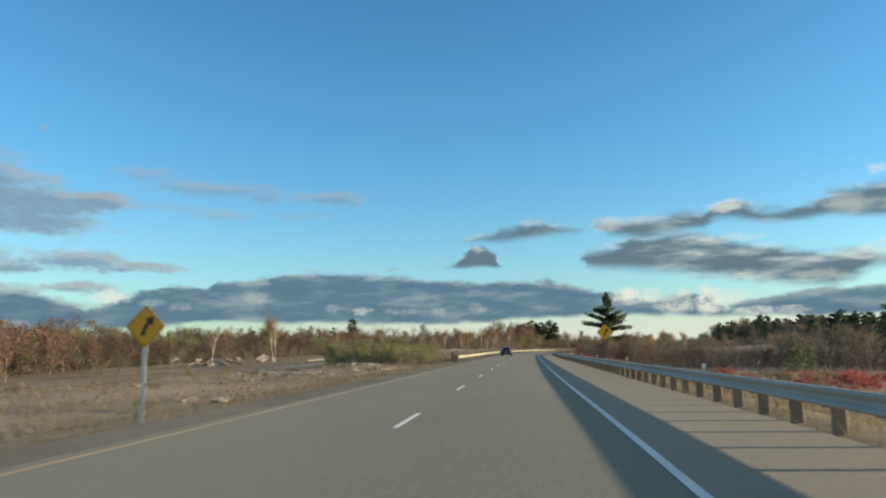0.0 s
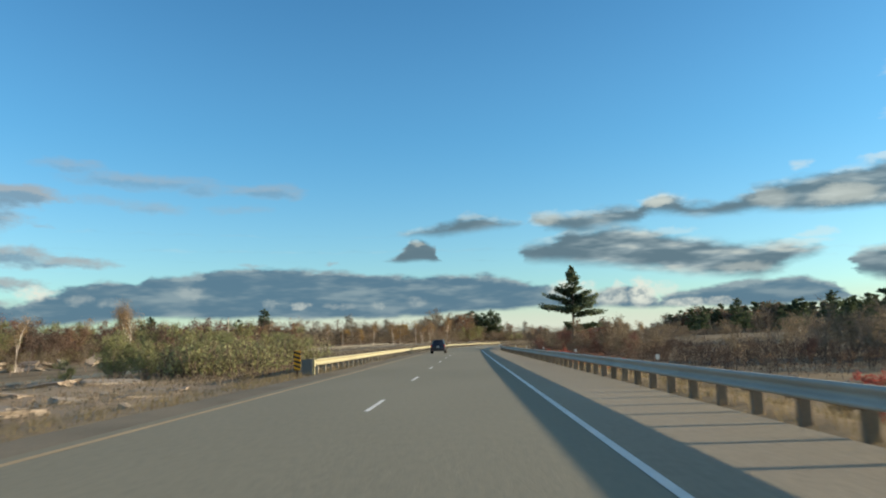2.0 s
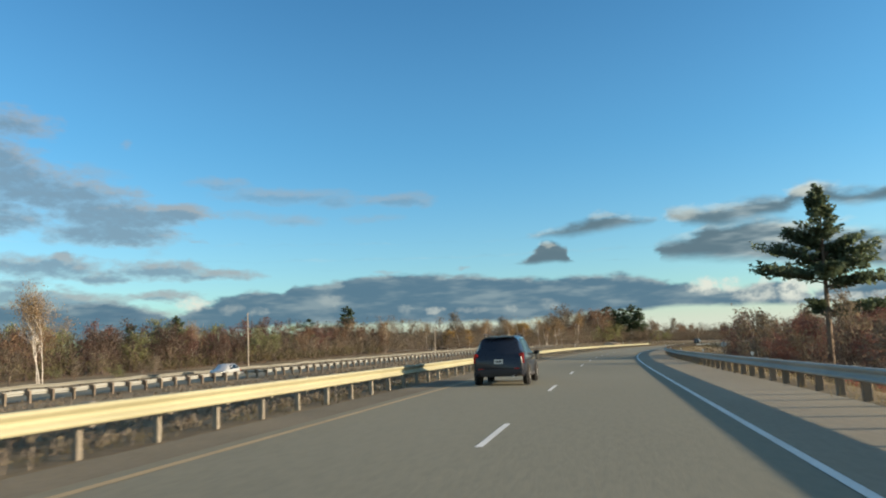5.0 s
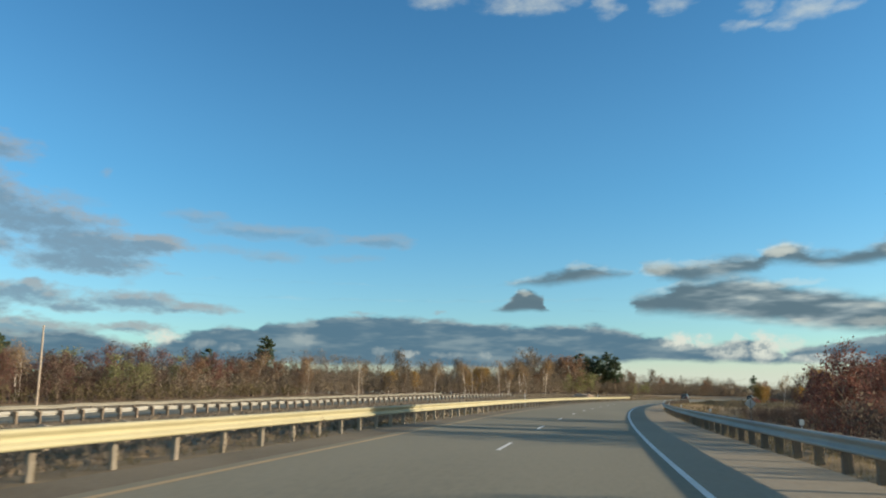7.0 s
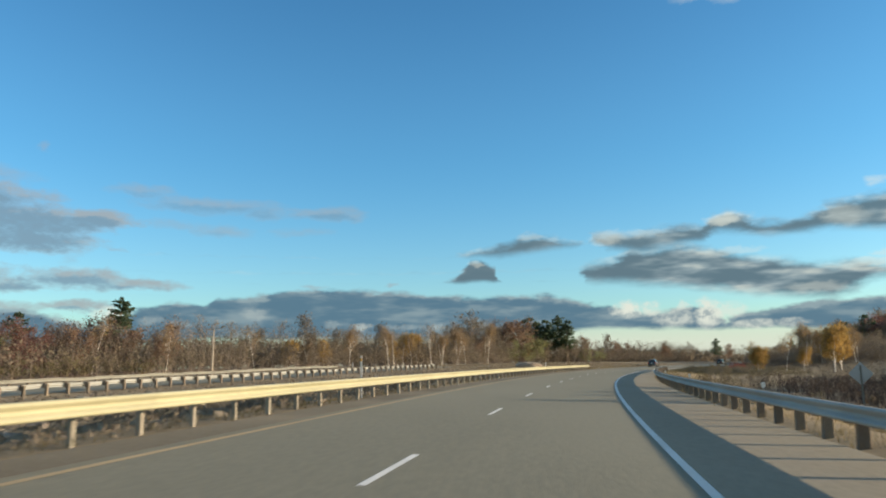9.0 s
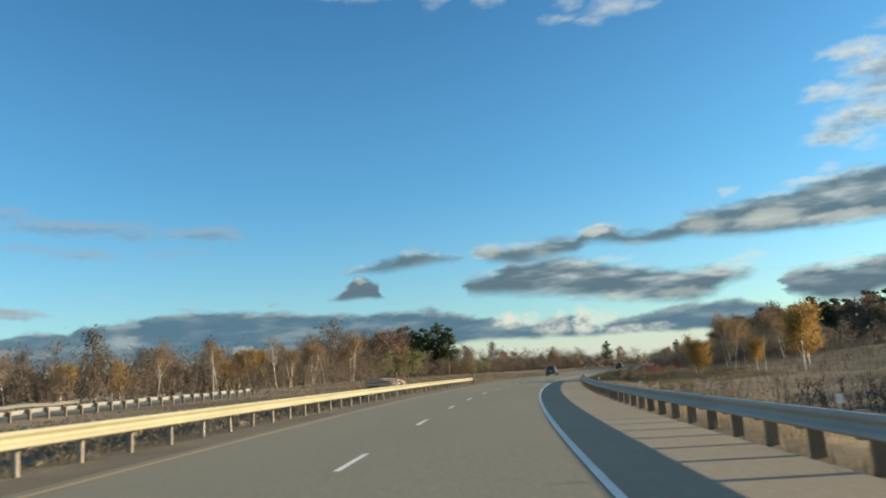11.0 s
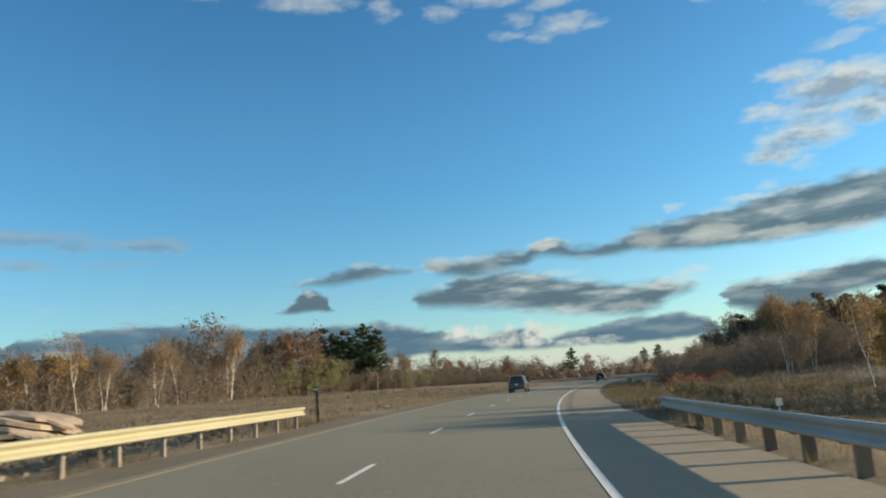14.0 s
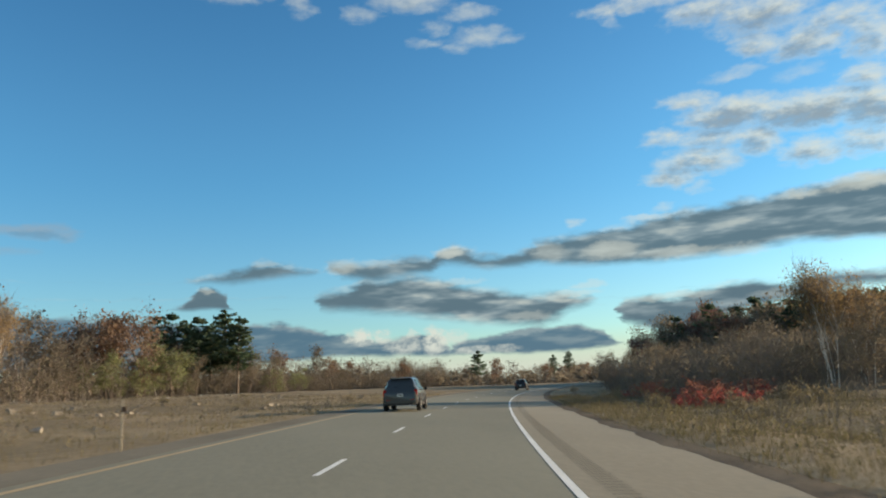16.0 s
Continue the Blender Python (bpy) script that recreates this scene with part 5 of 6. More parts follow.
def outline(bm, pts, depth, y=0.0):
    """A flat plate in the xz plane with thickness depth towards -y."""
    front = [bm.verts.new((x, y - depth, z)) for x, z in pts]
    back = [bm.verts.new((x, y, z)) for x, z in pts]
    bm.faces.new(front)
    bm.faces.new(list(reversed(back)))
    n = len(pts)
    for k in range(n):
        bm.faces.new((front[k], back[k], back[(k + 1) % n], front[(k + 1) % n]))


def rounded_diamond(half, r):
    pts = []
    for k in range(4):
        a = radians(90 * k - 90)
        c = Vector((math.cos(a), math.sin(a))) * (half - r * 1.41)
        for j in range(-2, 3):
            t = a + radians(22.5 * j)
            pts.append((c.x + r * math.cos(t), c.y + r * math.sin(t)))
    return pts


def channel_post(height, name="post"):
    """A U-channel steel sign post."""
    bm = bmesh.new()
    box(bm, (0.06, 0.006, height), (0, 0.025, height / 2 - 0.3))
    for sx in (-1, 1):
        box(bm, (0.006, 0.03, height), (sx * 0.03, 0.012, height / 2 - 0.3))
        box(bm, (0.022, 0.005, height), (sx * 0.041, 0.0, height / 2 - 0.3))
    return bm


def curve_sign(label, m, centre, side=0.78, post=None):
    """A diamond warning sign with a bent arrow, on a steel post; its face looks towards -y."""
    root = tagged(new("warning_sign"), label, "road sign", "curve warning signs")
    part("post", channel_post(centre + 0.3 + side * 0.5), post or DULL_STEEL, root, "white painted post" if post else "dull steel channel post")
    bm = bmesh.new()
    half = side * 0.707
    outline(bm, [(x, z + centre) for x, z in rounded_diamond(half, 0.05)], 0.006, -0.012)
    plate = part("plate", bm, SIGN_YELLOW, root, "yellow diamond plate")
    bm = bmesh.new()
    outline(bm, [(x, z + centre) for x, z in rounded_diamond(half, 0.05)], 0.004, -0.006)
    part("backing", bm, SIGN_BACK, root, "bare aluminium back")
    bm = bmesh.new()
    outer, inner = rounded_diamond(half - 0.02, 0.04), rounded_diamond(half - 0.036, 0.035)
    o = [bm.verts.new((x, -0.0205, z + centre)) for x, z in outer]
    i = [bm.verts.new((x, -0.0205, z + centre)) for x, z in inner]
    for k in range(len(o)):
        bm.faces.new((o[k], o[(k + 1) % len(o)], i[(k + 1) % len(o)], i[k]))
    part("border", bm, SIGN_BLACK, plate, "black border line")
    bm = bmesh.new()
    mid = []
    for k in range(7):
        t = k / 6
        mid.append(((-0.05 + 0.13 * t * t) * side / 0.66, (-0.21 + 0.3 * t) * side / 0.66))
    left, right = [], []
    for k, (x, z) in enumerate(mid):
        x2, z2 = mid[min(k + 1, 6)]
        x1, z1 = mid[max(k - 1, 0)]
        d = Vector((x2 - x1, z2 - z1)).normalized()
        left.append((x - d.y * 0.045, z + d.x * 0.045))
        right.append((x + d.y * 0.045, z - d.x * 0.045))
    tip = Vector((mid[-1][0], mid[-1][1]))
    d = Vector((mid[-1][0] - mid[-2][0], mid[-1][1] - mid[-2][1])).normalized()
    nrm = Vector((-d.y, d.x))
    head = [tip - nrm * 0.12, tip + d * 0.17, tip + nrm * 0.12]
    vl = [bm.verts.new((x, -0.022, z + centre)) for x, z in left]
    vr = [bm.verts.new((x, -0.022, z + centre)) for x, z in right]
    for k in range(6):
        bm.faces.new((vl[k], vr[k], vr[k + 1], vl[k + 1]))
    bm.faces.new([bm.verts.new((p.x, -0.022, p.y + centre)) for p in head])
    part("arrow", bm, SIGN_BLACK, plate, "black arrow bending to one side")
    bm = bmesh.new()
    for dz in (-0.2, 0.2):
        bmesh.ops.create_uvsphere(bm, u_segments=6, v_segments=4, radius=0.012, matrix=Matrix.Translation((0, -0.02, centre + dz)))
    part("bolt", bm, SIGN_BACK, plate)
    root.matrix_basis = m
    return root


def on_road(s, u, turn=0.0, sink=0.0, lean=0.0):
    p = at(s, u)
    return pose(p.x, p.y, p.z - sink, 0, lean, heading(s) + turn)


SIGN = curve_sign("yellow diamond curve sign on a steel post behind the rail", on_road(52.0, 3.95, 2, 0, -1.5), 2.5, 0.83)
curve_sign("shaded yellow diamond curve sign beside the median verge", on_road(14.2, -9.35, -4, 0, 0.5), 1.95, 0.63, WHITE_PLASTIC)
tagged(copy_thing(SIGN, on_road(239.5, 12.0, 178, 0, 0)), "back of a diamond road sign standing in the grass")


def hazard_marker(m):
    root = tagged(new("hazard_marker"), "narrow black and yellow striped hazard marker by the rail end", "road marker")
    part("post", channel_post(1.35), RUST_STEEL, root, "rusty channel post")
    bm = bmesh.new()
    box(bm, (0.3, 0.006, 0.9), (0, -0.014, 0.72), bevel=0.002)
    plate = part("plate", bm, SIGN_YELLOW, root, "yellow plate")
    for k in range(5):
        z = 0.26 + 0.2 * k
        bm = bmesh.new()
        lo, hi = max(z, 0.275), min(z + 0.1, 1.165)
        pts = [(-0.15, lo), (0.15, lo - 0.1), (0.15, hi - 0.1), (-0.15, hi)]
        pts = [(x, max(zz, 0.275)) for x, zz in pts]
        bm.faces.new([bm.verts.new((x, -0.021, zz)) for x, zz in pts])
        part("stripe", bm, SIGN_BLACK, plate, "slanting black stripe")
    root.matrix_basis = m
    return root


hazard_marker(on_road(80.2, -9.75, 3))


def rail_terminal(s):
    """Squared end of the median rail: end shoe, and a tall grey end plate."""
    root = tagged(new("rail_terminal"), "blunt grey steel terminal at the end of the median rail", "guard rail end")
    bm = bmesh.new()
    box(bm, (0.5, 0.05, 0.78), (-0.28, -0.42, 0.42), bevel=0.02)
    part("end_plate", bm, PLATE_GREY, root, "blue-grey end plate")
    bm = bmesh.new()
    box(bm, (0.09, 0.1, 0.95), (0.02, -0.3, 0.4), bevel=0.01)
    part("post", bm, SUN_TINTED_STEEL, root)
    bm = bmesh.new()
    box(bm, (0.03, 0.4, 0.34), (0.03, -0.15, 0.585), bevel=0.008)
    part("end_shoe", bm, SUN_TINTED_STEEL, root)
    root.matrix_basis = on_road(s, -9.3)
    return root


rail_terminal(81.9)


def delineator(m):
    root = tagged(new("delineator"), "small white reflector tab standing on the guard rail", "reflector", "rail reflectors")
    bm = bmesh.new()
    box(bm, (0.012, 0.05, 0.16), (0, 0, 0.08), bevel=0.003)
    part("bracket", bm, SIGN_BACK, root)
    bm = bmesh.new()
    box(bm, (0.1, 0.012, 0.13), (0, -0.02, 0.14), bevel=0.012)
    part("reflector", bm, WHITE_PLASTIC, root, "white reflector")
    root.matrix_basis = m
    return root


TAB = None
for k in range(21):
    s = 20.9 + 15.24 * k - 15.24
    p = beside(3.12)(s, 0.1, 0.735)
    m = pose(p.x, p.y, p.z, 0, 0, heading(s))
    TAB = delineator(m) if TAB is None else (copy_thing(TAB, m) and TAB)


def mile_marker(m):
    root = tagged(new("mile_marker"), "small green marker plate on a brown post", "road marker")
    part("post", channel_post(1.75), RUST_STEEL, root, "rusty brown post")
    bm = bmesh.new()
    box(bm, (0.26, 0.006, 0.2), (0, -0.014, 1.36), bevel=0.01)
    plate = part("plate", bm, SIGN_GREEN, root, "green plate")
    for k in range(3):
        bm = bmesh.new()
        box(bm, (0.05, 0.002, 0.09), (-0.07 + 0.07 * k, -0.019, 1.36))
        part("bar", bm, LINE_WHITE, plate)
    root.matrix_basis = m
    return root


mile_marker(on_road(327.5, -9.9))


def stake(m, label, h=1.35):
    root = tagged(new("wooden_stake"), label, "stake", "wooden stakes")
    bm = bmesh.new()
    box(bm, (0.034, 0.034, h), (0, 0, h / 2 - 0.2), bevel=0.006)
    part("post", bm, PALE_POST, root)
    bm = bmesh.new()
    box(bm, (0.1, 0.012, 0.12), (0.05, -0.023, h - 0.42), bevel=0.004)
    part("plate", bm, RUST_STEEL, root)
    root.matrix_basis = m


def marker_post(m):
    root = tagged(new("marker_post"), "slim white marker post behind the median rail", "road marker")
    bm = bmesh.new()
    box(bm, (0.07, 0.03, 1.75), (0, 0, 0.7), bevel=0.01)
    part("post", bm, WHITE_PLASTIC, root)
    bm = bmesh.new()
    box(bm, (0.06, 0.006, 0.12), (0, -0.019, 1.42), bevel=0.004)
    part("reflector", bm, SIGN_YELLOW, root, "amber reflector")
    root.matrix_basis = m


marker_post(on_road(226.6, -10.0))
marker_post(on_road(290.8, -10.1))
_p = at(313.0, -47.6)
delineator(pose(_p.x, _p.y, _p.z, 0, 0, heading(313.0)) @ Matrix.Diagonal((1.6, 1.6, 6.0, 1)))
for x, y, words in ((22.3, 354.0, "weathered wooden stake with a small plate in dry grass"), (15.4, 335.6, "thin pale wooden stake with a plate beside the field")):
    stake(pose(x, y, ground_at(x, y), 0, 1, heading(road_coords(x, y)[0])), words)


def utility_pole(x, y, h):
    root = tagged(new("utility_pole"), "weathered wooden utility pole before the trees", "utility pole", "utility poles")
    verts, faces = [], []
    tube(verts, faces, [Vector((0, 0, -0.5)), Vector((0.03, 0, h * 0.5)), Vector((0, 0.02, h))], [0.135, 0.115, 0.085], 10)
    raw("pole", verts, faces, POLE_WOOD, root, True)
    bm = bmesh.new()
    bmesh.ops.create_cone(bm, segments=10, radius1=0.11, radius2=0.05, depth=0.1, cap_ends=True, matrix=Matrix.Translation((0, 0.02, h + 0.04)))
    part("cap", bm, POLE_WOOD, root)
    root.matrix_basis = pose(x, y, ground_at(x, y), 0, RND.uniform(-1.5, 1.5), 75)
    return root


for x, y, h in ((-59.2, 230.5, 9.5), (-42.0, 301.9, 6.5), (-27.5, 370.5, 7.3)):
    utility_pole(x, y, h)

# ---- vehicles ----
def paint(name, col, rough=0.3):
    m = material(name, [tuple(c * 0.85 for c in col), col], 1.5, rough, 0.35, bump=0.02, spec=0.5)
    m.node_tree.nodes["Principled BSDF"].inputs["Coat Weight"].default_value = 0.6
    return m


CAR_GLASS = material("tinted_glass", [(0.008, 0.01, 0.012), (0.015, 0.018, 0.02)], 2, 0.15, bump=0, spec=0.6)
TYRE = material("tyre_rubber", [(0.015, 0.015, 0.015), (0.03, 0.03, 0.03)], 6, 0.85, bump=0.2)
ALLOY = material("alloy_rim", [(0.4, 0.4, 0.4), (0.55, 0.55, 0.55)], 4, 0.35, 0.7, bump=0.02)
DARK_TRIM = material("dark_trim", [(0.02, 0.02, 0.022), (0.035, 0.035, 0.037)], 4, 0.6, bump=0.1)
TAIL_RED = material("tail_light", [(0.4, 0.012, 0.01), (0.55, 0.02, 0.015)], 3, 0.25, bump=0)
LAMP_CLEAR = material("lamp_clear", [(0.6, 0.6, 0.6), (0.75, 0.75, 0.75)], 3, 0.2, bump=0)

# stations from the tail: y, half width, underside, belt, top, half width of the top
SHELL = [(0.0, 0.80, 0.46, 0.97, 1.00, 0.64), (0.09, 0.88, 0.38, 1.05, 1.10, 0.74), (0.20, 0.905, 0.34, 1.08, 1.30, 0.70), (0.46, 0.915, 0.31, 1.09, 1.66, 0.61), (1.02, 0.925, 0.29, 1.08, 1.715, 0.625),
         (1.92, 0.925, 0.28, 1.06, 1.735, 0.63), (2.62, 0.925, 0.28, 1.04, 1.69, 0.61), (3.40, 0.92, 0.29, 1.02, 1.10, 0.74), (3.95, 0.91, 0.30, 0.97, 1.03, 0.70), (4.40, 0.86, 0.30, 0.84, 0.89, 0.62), (4.60, 0.72, 0.36, 0.68, 0.72, 0.5)]


def shell_ring(y, hw, zb, belt, top, ht):
    half = [(hw * 0.9, zb), (hw * 0.985, zb + 0.16), (hw, (zb + belt) / 2 + 0.08), (hw * 0.975, belt), (ht + (hw * 0.97 - ht) * 0.12, top - 0.07), (ht * 0.86, top)]
    return [Vector((x, y, z)) for x, z in half] + [Vector((-x, y, z)) for x, z in reversed(half)]


def wheel(parent, x, y, side):
    verts, faces = [], []
    n, prof = 20, ((0.0, -0.11), (0.335, -0.115), (0.36, -0.085), (0.365, 0.0), (0.36, 0.085), (0.335, 0.115), (0.24, 0.12), (0.22, 0.09))
    for r, d in prof:
        for k in range(n):
            a = 2 * math.pi * k / n
            verts.append(Vector((x + side * d, y + r * math.cos(a), 0.365 + r * math.sin(a))))
    for i in range(len(prof) - 1):
        for k in range(n):
            faces.append((i * n + k, i * n + (k + 1) % n, (i + 1) * n + (k + 1) % n, (i + 1) * n + k))
    ob = tagged(raw("wheel", verts, faces, TYRE, parent, True), "black rubber tyre")
    bm = bmesh.new()
    turn = Matrix.Rotation(radians(90), 4, "Y")
    bmesh.ops.create_cone(bm, segments=20, radius1=0.225, radius2=0.225, depth=0.02, cap_ends=True, matrix=Matrix.Translation((x + side * 0.075, y, 0.365)) @ turn)
    for k in range(5):
        box(bm, (0.03, 0.06, 0.2), (x + side * 0.095, y + 0.11 * math.sin(k * 1.2566), 0.365 + 0.11 * math.cos(k * 1.2566)), Matrix.Rotation(-k * 1.2566, 3, "X"))
    part("rim", bm, ALLOY, ob, "alloy rim")


def suv(label, m, body_paint, group="vehicles", plate=True):
    root = tagged(new("suv"), label, "car", group)
    rings = [shell_ring(*st) for st in SHELL]
    n = len(rings[0])
    verts = [p for r in rings for p in r]
    faces = [(i * n + j, i * n + (j + 1) % n, (i + 1) * n + (j + 1) % n, (i + 1) * n + j) for i in range(len(rings) - 1) for j in range(n)]
    faces += [tuple(reversed(range(n))), tuple((len(rings) - 1) * n + j for j in range(n))]
    body = raw("body", verts, faces, body_paint, root, True)
    bm = bmesh.new()
    bm.from_mesh(body.data)
    bmesh.ops.recalc_face_normals(bm, faces=bm.faces)
    bm.to_mesh(body.data)
    bm.free()
    body.data.set_sharp_from_angle(angle=radians(38))

    def pane(name, a, b, c, d, inset=0.1, mat=CAR_GLASS):
        mid = (a + b + c + d) / 4
        nrm = (c - a).cross(d - b).normalized()
        if nrm.dot(mid - Vector((0, 2.2, 0.9))) < 0:
            nrm = -nrm
        q = [p.lerp(mid, inset) + nrm * 0.008 for p in (a, b, c, d)]
        bm = bmesh.new()
        vs = [bm.verts.new(p) for p in q]
        bm.faces.new(vs)
        back = [bm.verts.new(p - nrm * 0.02) for p in q]
        for k in range(4):
            bm.faces.new((vs[k], back[k], back[(k + 1) % 4], vs[(k + 1) % 4]))
        bmesh.ops.recalc_face_normals(bm, faces=bm.faces)
        return part(name, bm, mat, root, "dark tinted glass")

    pane("rear_window", rings[1][4], rings[1][7], rings[3][7], rings[3][4], 0.05)
    pane("windscreen", rings[6][4], rings[6][7], rings[7][7], rings[7][4], 0.06)
    for side, (lo, hi) in ((1, (3, 4)), (-1, (8, 7))):
        pane("quarter_window", rings[3][lo], rings[4][lo], rings[4][hi], rings[3][hi].lerp(rings[4][hi], 0.2), 0.12)
        pane("side_window", rings[4][lo], rings[5][lo], rings[5][hi], rings[4][hi], 0.1)
        pane("side_window", rings[5][lo], rings[6][lo], rings[6][hi], rings[5][hi], 0.1)
        pane("front_quarter_window", rings[6][lo], rings[6][lo].lerp(rings[7][lo], 0.75), rings[6][hi].lerp(rings[7][hi], 0.5), rings[6][hi], 0.12)
        for y in (0.92, 3.66):
            bm = bmesh.new()
            bmesh.ops.create_cone(bm, segments=24, radius1=0.43, radius2=0.41, depth=0.05, cap_ends=True, matrix=Matrix.Translation((side * 0.905, y, 0.40)) @ Matrix.Rotation(radians(90 * side), 4, "Y"))
            part("wheel_arch", bm, DARK_TRIM, root, "dark wheel arch")
            wheel(root, side * 0.86, y, side)
        bm = bmesh.new()
        box(bm, (0.16, 0.09, 0.36), (side * 0.80, 0.075, 0.93), bevel=0.03)
        part("tail_light", bm, TAIL_RED, root, "red tail light")
        bm = bmesh.new()
        box(bm, (0.22, 0.05, 0.07), (side * 0.62, 0.0, 0.57), bevel=0.015)
        part("reflector", bm, TAIL_RED, root, "red bumper reflector")
        bm = bmesh.new()
        box(bm, (0.24, 0.14, 0.13), (side * 0.66, 4.47, 0.74), bevel=0.04)
        part("headlight", bm, LAMP_CLEAR, root, "clear headlight")
        bm = bmesh.new()
        box(bm, (0.2, 0.1, 0.15), (side * 1.03, 2.95, 1.1), bevel=0.035)
        box(bm, (0.1, 0.04, 0.04), (side * 0.93, 2.95, 1.06))
        part("mirror", bm, DARK_TRIM, root, "dark door mirror")
        bm = bmesh.new()
        box(bm, (0.035, 1.9, 0.03), (side * 0.56, 1.6, 1.785), bevel=0.01)
        for y in (0.7, 1.6, 2.5):
            box(bm, (0.03, 0.08, 0.06), (side * 0.56, y, 1.755))
        part("roof_rail", bm, DARK_TRIM, root, "dark roof rail")
        for y in (1.5, 2.45):
            bm = bmesh.new()
            box(bm, (0.03, 0.16, 0.03), (side * 0.935, y, 0.92), bevel=0.01)
            part("door_handle", bm, body_paint, root)
        bm = bmesh.new()
        box(bm, (0.03, 2.1, 0.12), (side * 0.9, 2.28, 0.34), bevel=0.01)
        part("sill", bm, DARK_TRIM, root, "dark lower sill")
    bm = bmesh.new()
    box(bm, (1.62, 0.12, 0.2), (0, 0.02, 0.52), bevel=0.04)
    part("rear_bumper", bm, body_paint, root)
    bm = bmesh.new()
    box(bm, (1.3, 0.1, 0.12), (0, 0.06, 0.38), bevel=0.02)
    part("bumper_valance", bm, DARK_TRIM, root, "dark lower valance")
    if plate:
        bm = bmesh.new()
        box(bm, (0.31, 0.012, 0.155), (0, -0.012, 0.83), bevel=0.006)
        tag = part("number_plate", bm, WHITE_PLASTIC, root, "white plate")
        bm = bmesh.new()
        box(bm, (0.2, 0.003, 0.05), (0, -0.02, 0.83))
        part("bar", bm, DARK_TRIM, tag)
    bm = bmesh.new()
    bmesh.ops.create_cone(bm, segments=10, radius1=0.035, radius2=0.035, depth=0.2, cap_ends=True, matrix=Matrix.Translation((0.5, 0.06, 0.33)) @ Matrix.Rotation(radians(90), 4, "X"))
    part("exhaust_pipe", bm, ALLOY, root, "steel tailpipe")
    bm = bmesh.new()
    box(bm, (1.1, 0.2, 0.03), (0, 0.42, 1.68), bevel=0.012)
    part("roof_spoiler", bm, body_paint, root)
    root.matrix_basis = m
    return root


suv("dark blue SUV with tinted glass driving in the passing lane", on_road(138.0, -5.85), paint("dark_blue_paint", (0.02, 0.026, 0.045)))
suv("grey SUV with sunlit side driving in the passing lane", on_road(375.0, -5.6), paint("grey_paint", (0.075, 0.077, 0.08)))
suv("dark SUV far ahead in the outer lane", on_road(456.0, -1.9), paint("black_paint", (0.02, 0.02, 0.022)))
_x, _y = -39.6, 188.0
suv("white car on the opposite carriageway", pose(_x, _y, ground_at(_x, _y), 0, 0, 184) @ Matrix.Diagonal((0.96, 0.92, 0.84, 1)), paint("white_paint", (0.6, 0.6, 0.58)))

# ---- stones ----


def boulder_mesh(name, seed, sx, sy, sz):
    """A weathered slab: a cube cut and pushed about."""
    rnd = random.Random(seed)
    bm = bmesh.new()
    bmesh.ops.create_cube(bm, size=1.0)
    bmesh.ops.subdivide_edges(bm, edges=bm.edges[:], cuts=3, use_grid_fill=True)
    for v in bm.verts:
        c = v.co
        r = 1 - 0.22 * max(0, c.length - 0.55)
        off = noise.noise_vector(Vector((c.x * 2.3 + seed * 3.1, c.y * 2.3, c.z * 2.3))) * 0.16
        v.co = Vector(((c.x * r + off.x) * sx, (c.y * r + off.y) * sy, (c.z * r + off.z * 0.7) * sz))
    me = bpy.data.meshes.new(name)
    bm.to_mesh(me)
    bm.free()
    me.materials.append(STONE)
    return me


SLABS = [boulder_mesh("slab", 10 + k, 2.4, 1.6, 0.45) for k in range(4)]
ROCKS = [boulder_mesh("stone", 20 + k, 0.55, 0.45, 0.34) for k in range(4)]


def stone(x, y, k, label, group, mesh=None, lift=0.0, tilt=6):
    ob = tagged(new("stone", mesh or RND.choice(ROCKS)), label, "stone", group)
    ob.matrix_basis = pose(x, y, ground_at(x, y) + lift, RND.uniform(-tilt, tilt), RND.uniform(-tilt, tilt), RND.uniform(0, 360)) @ Matrix.Diagonal((k, k, k, 1))
    return ob


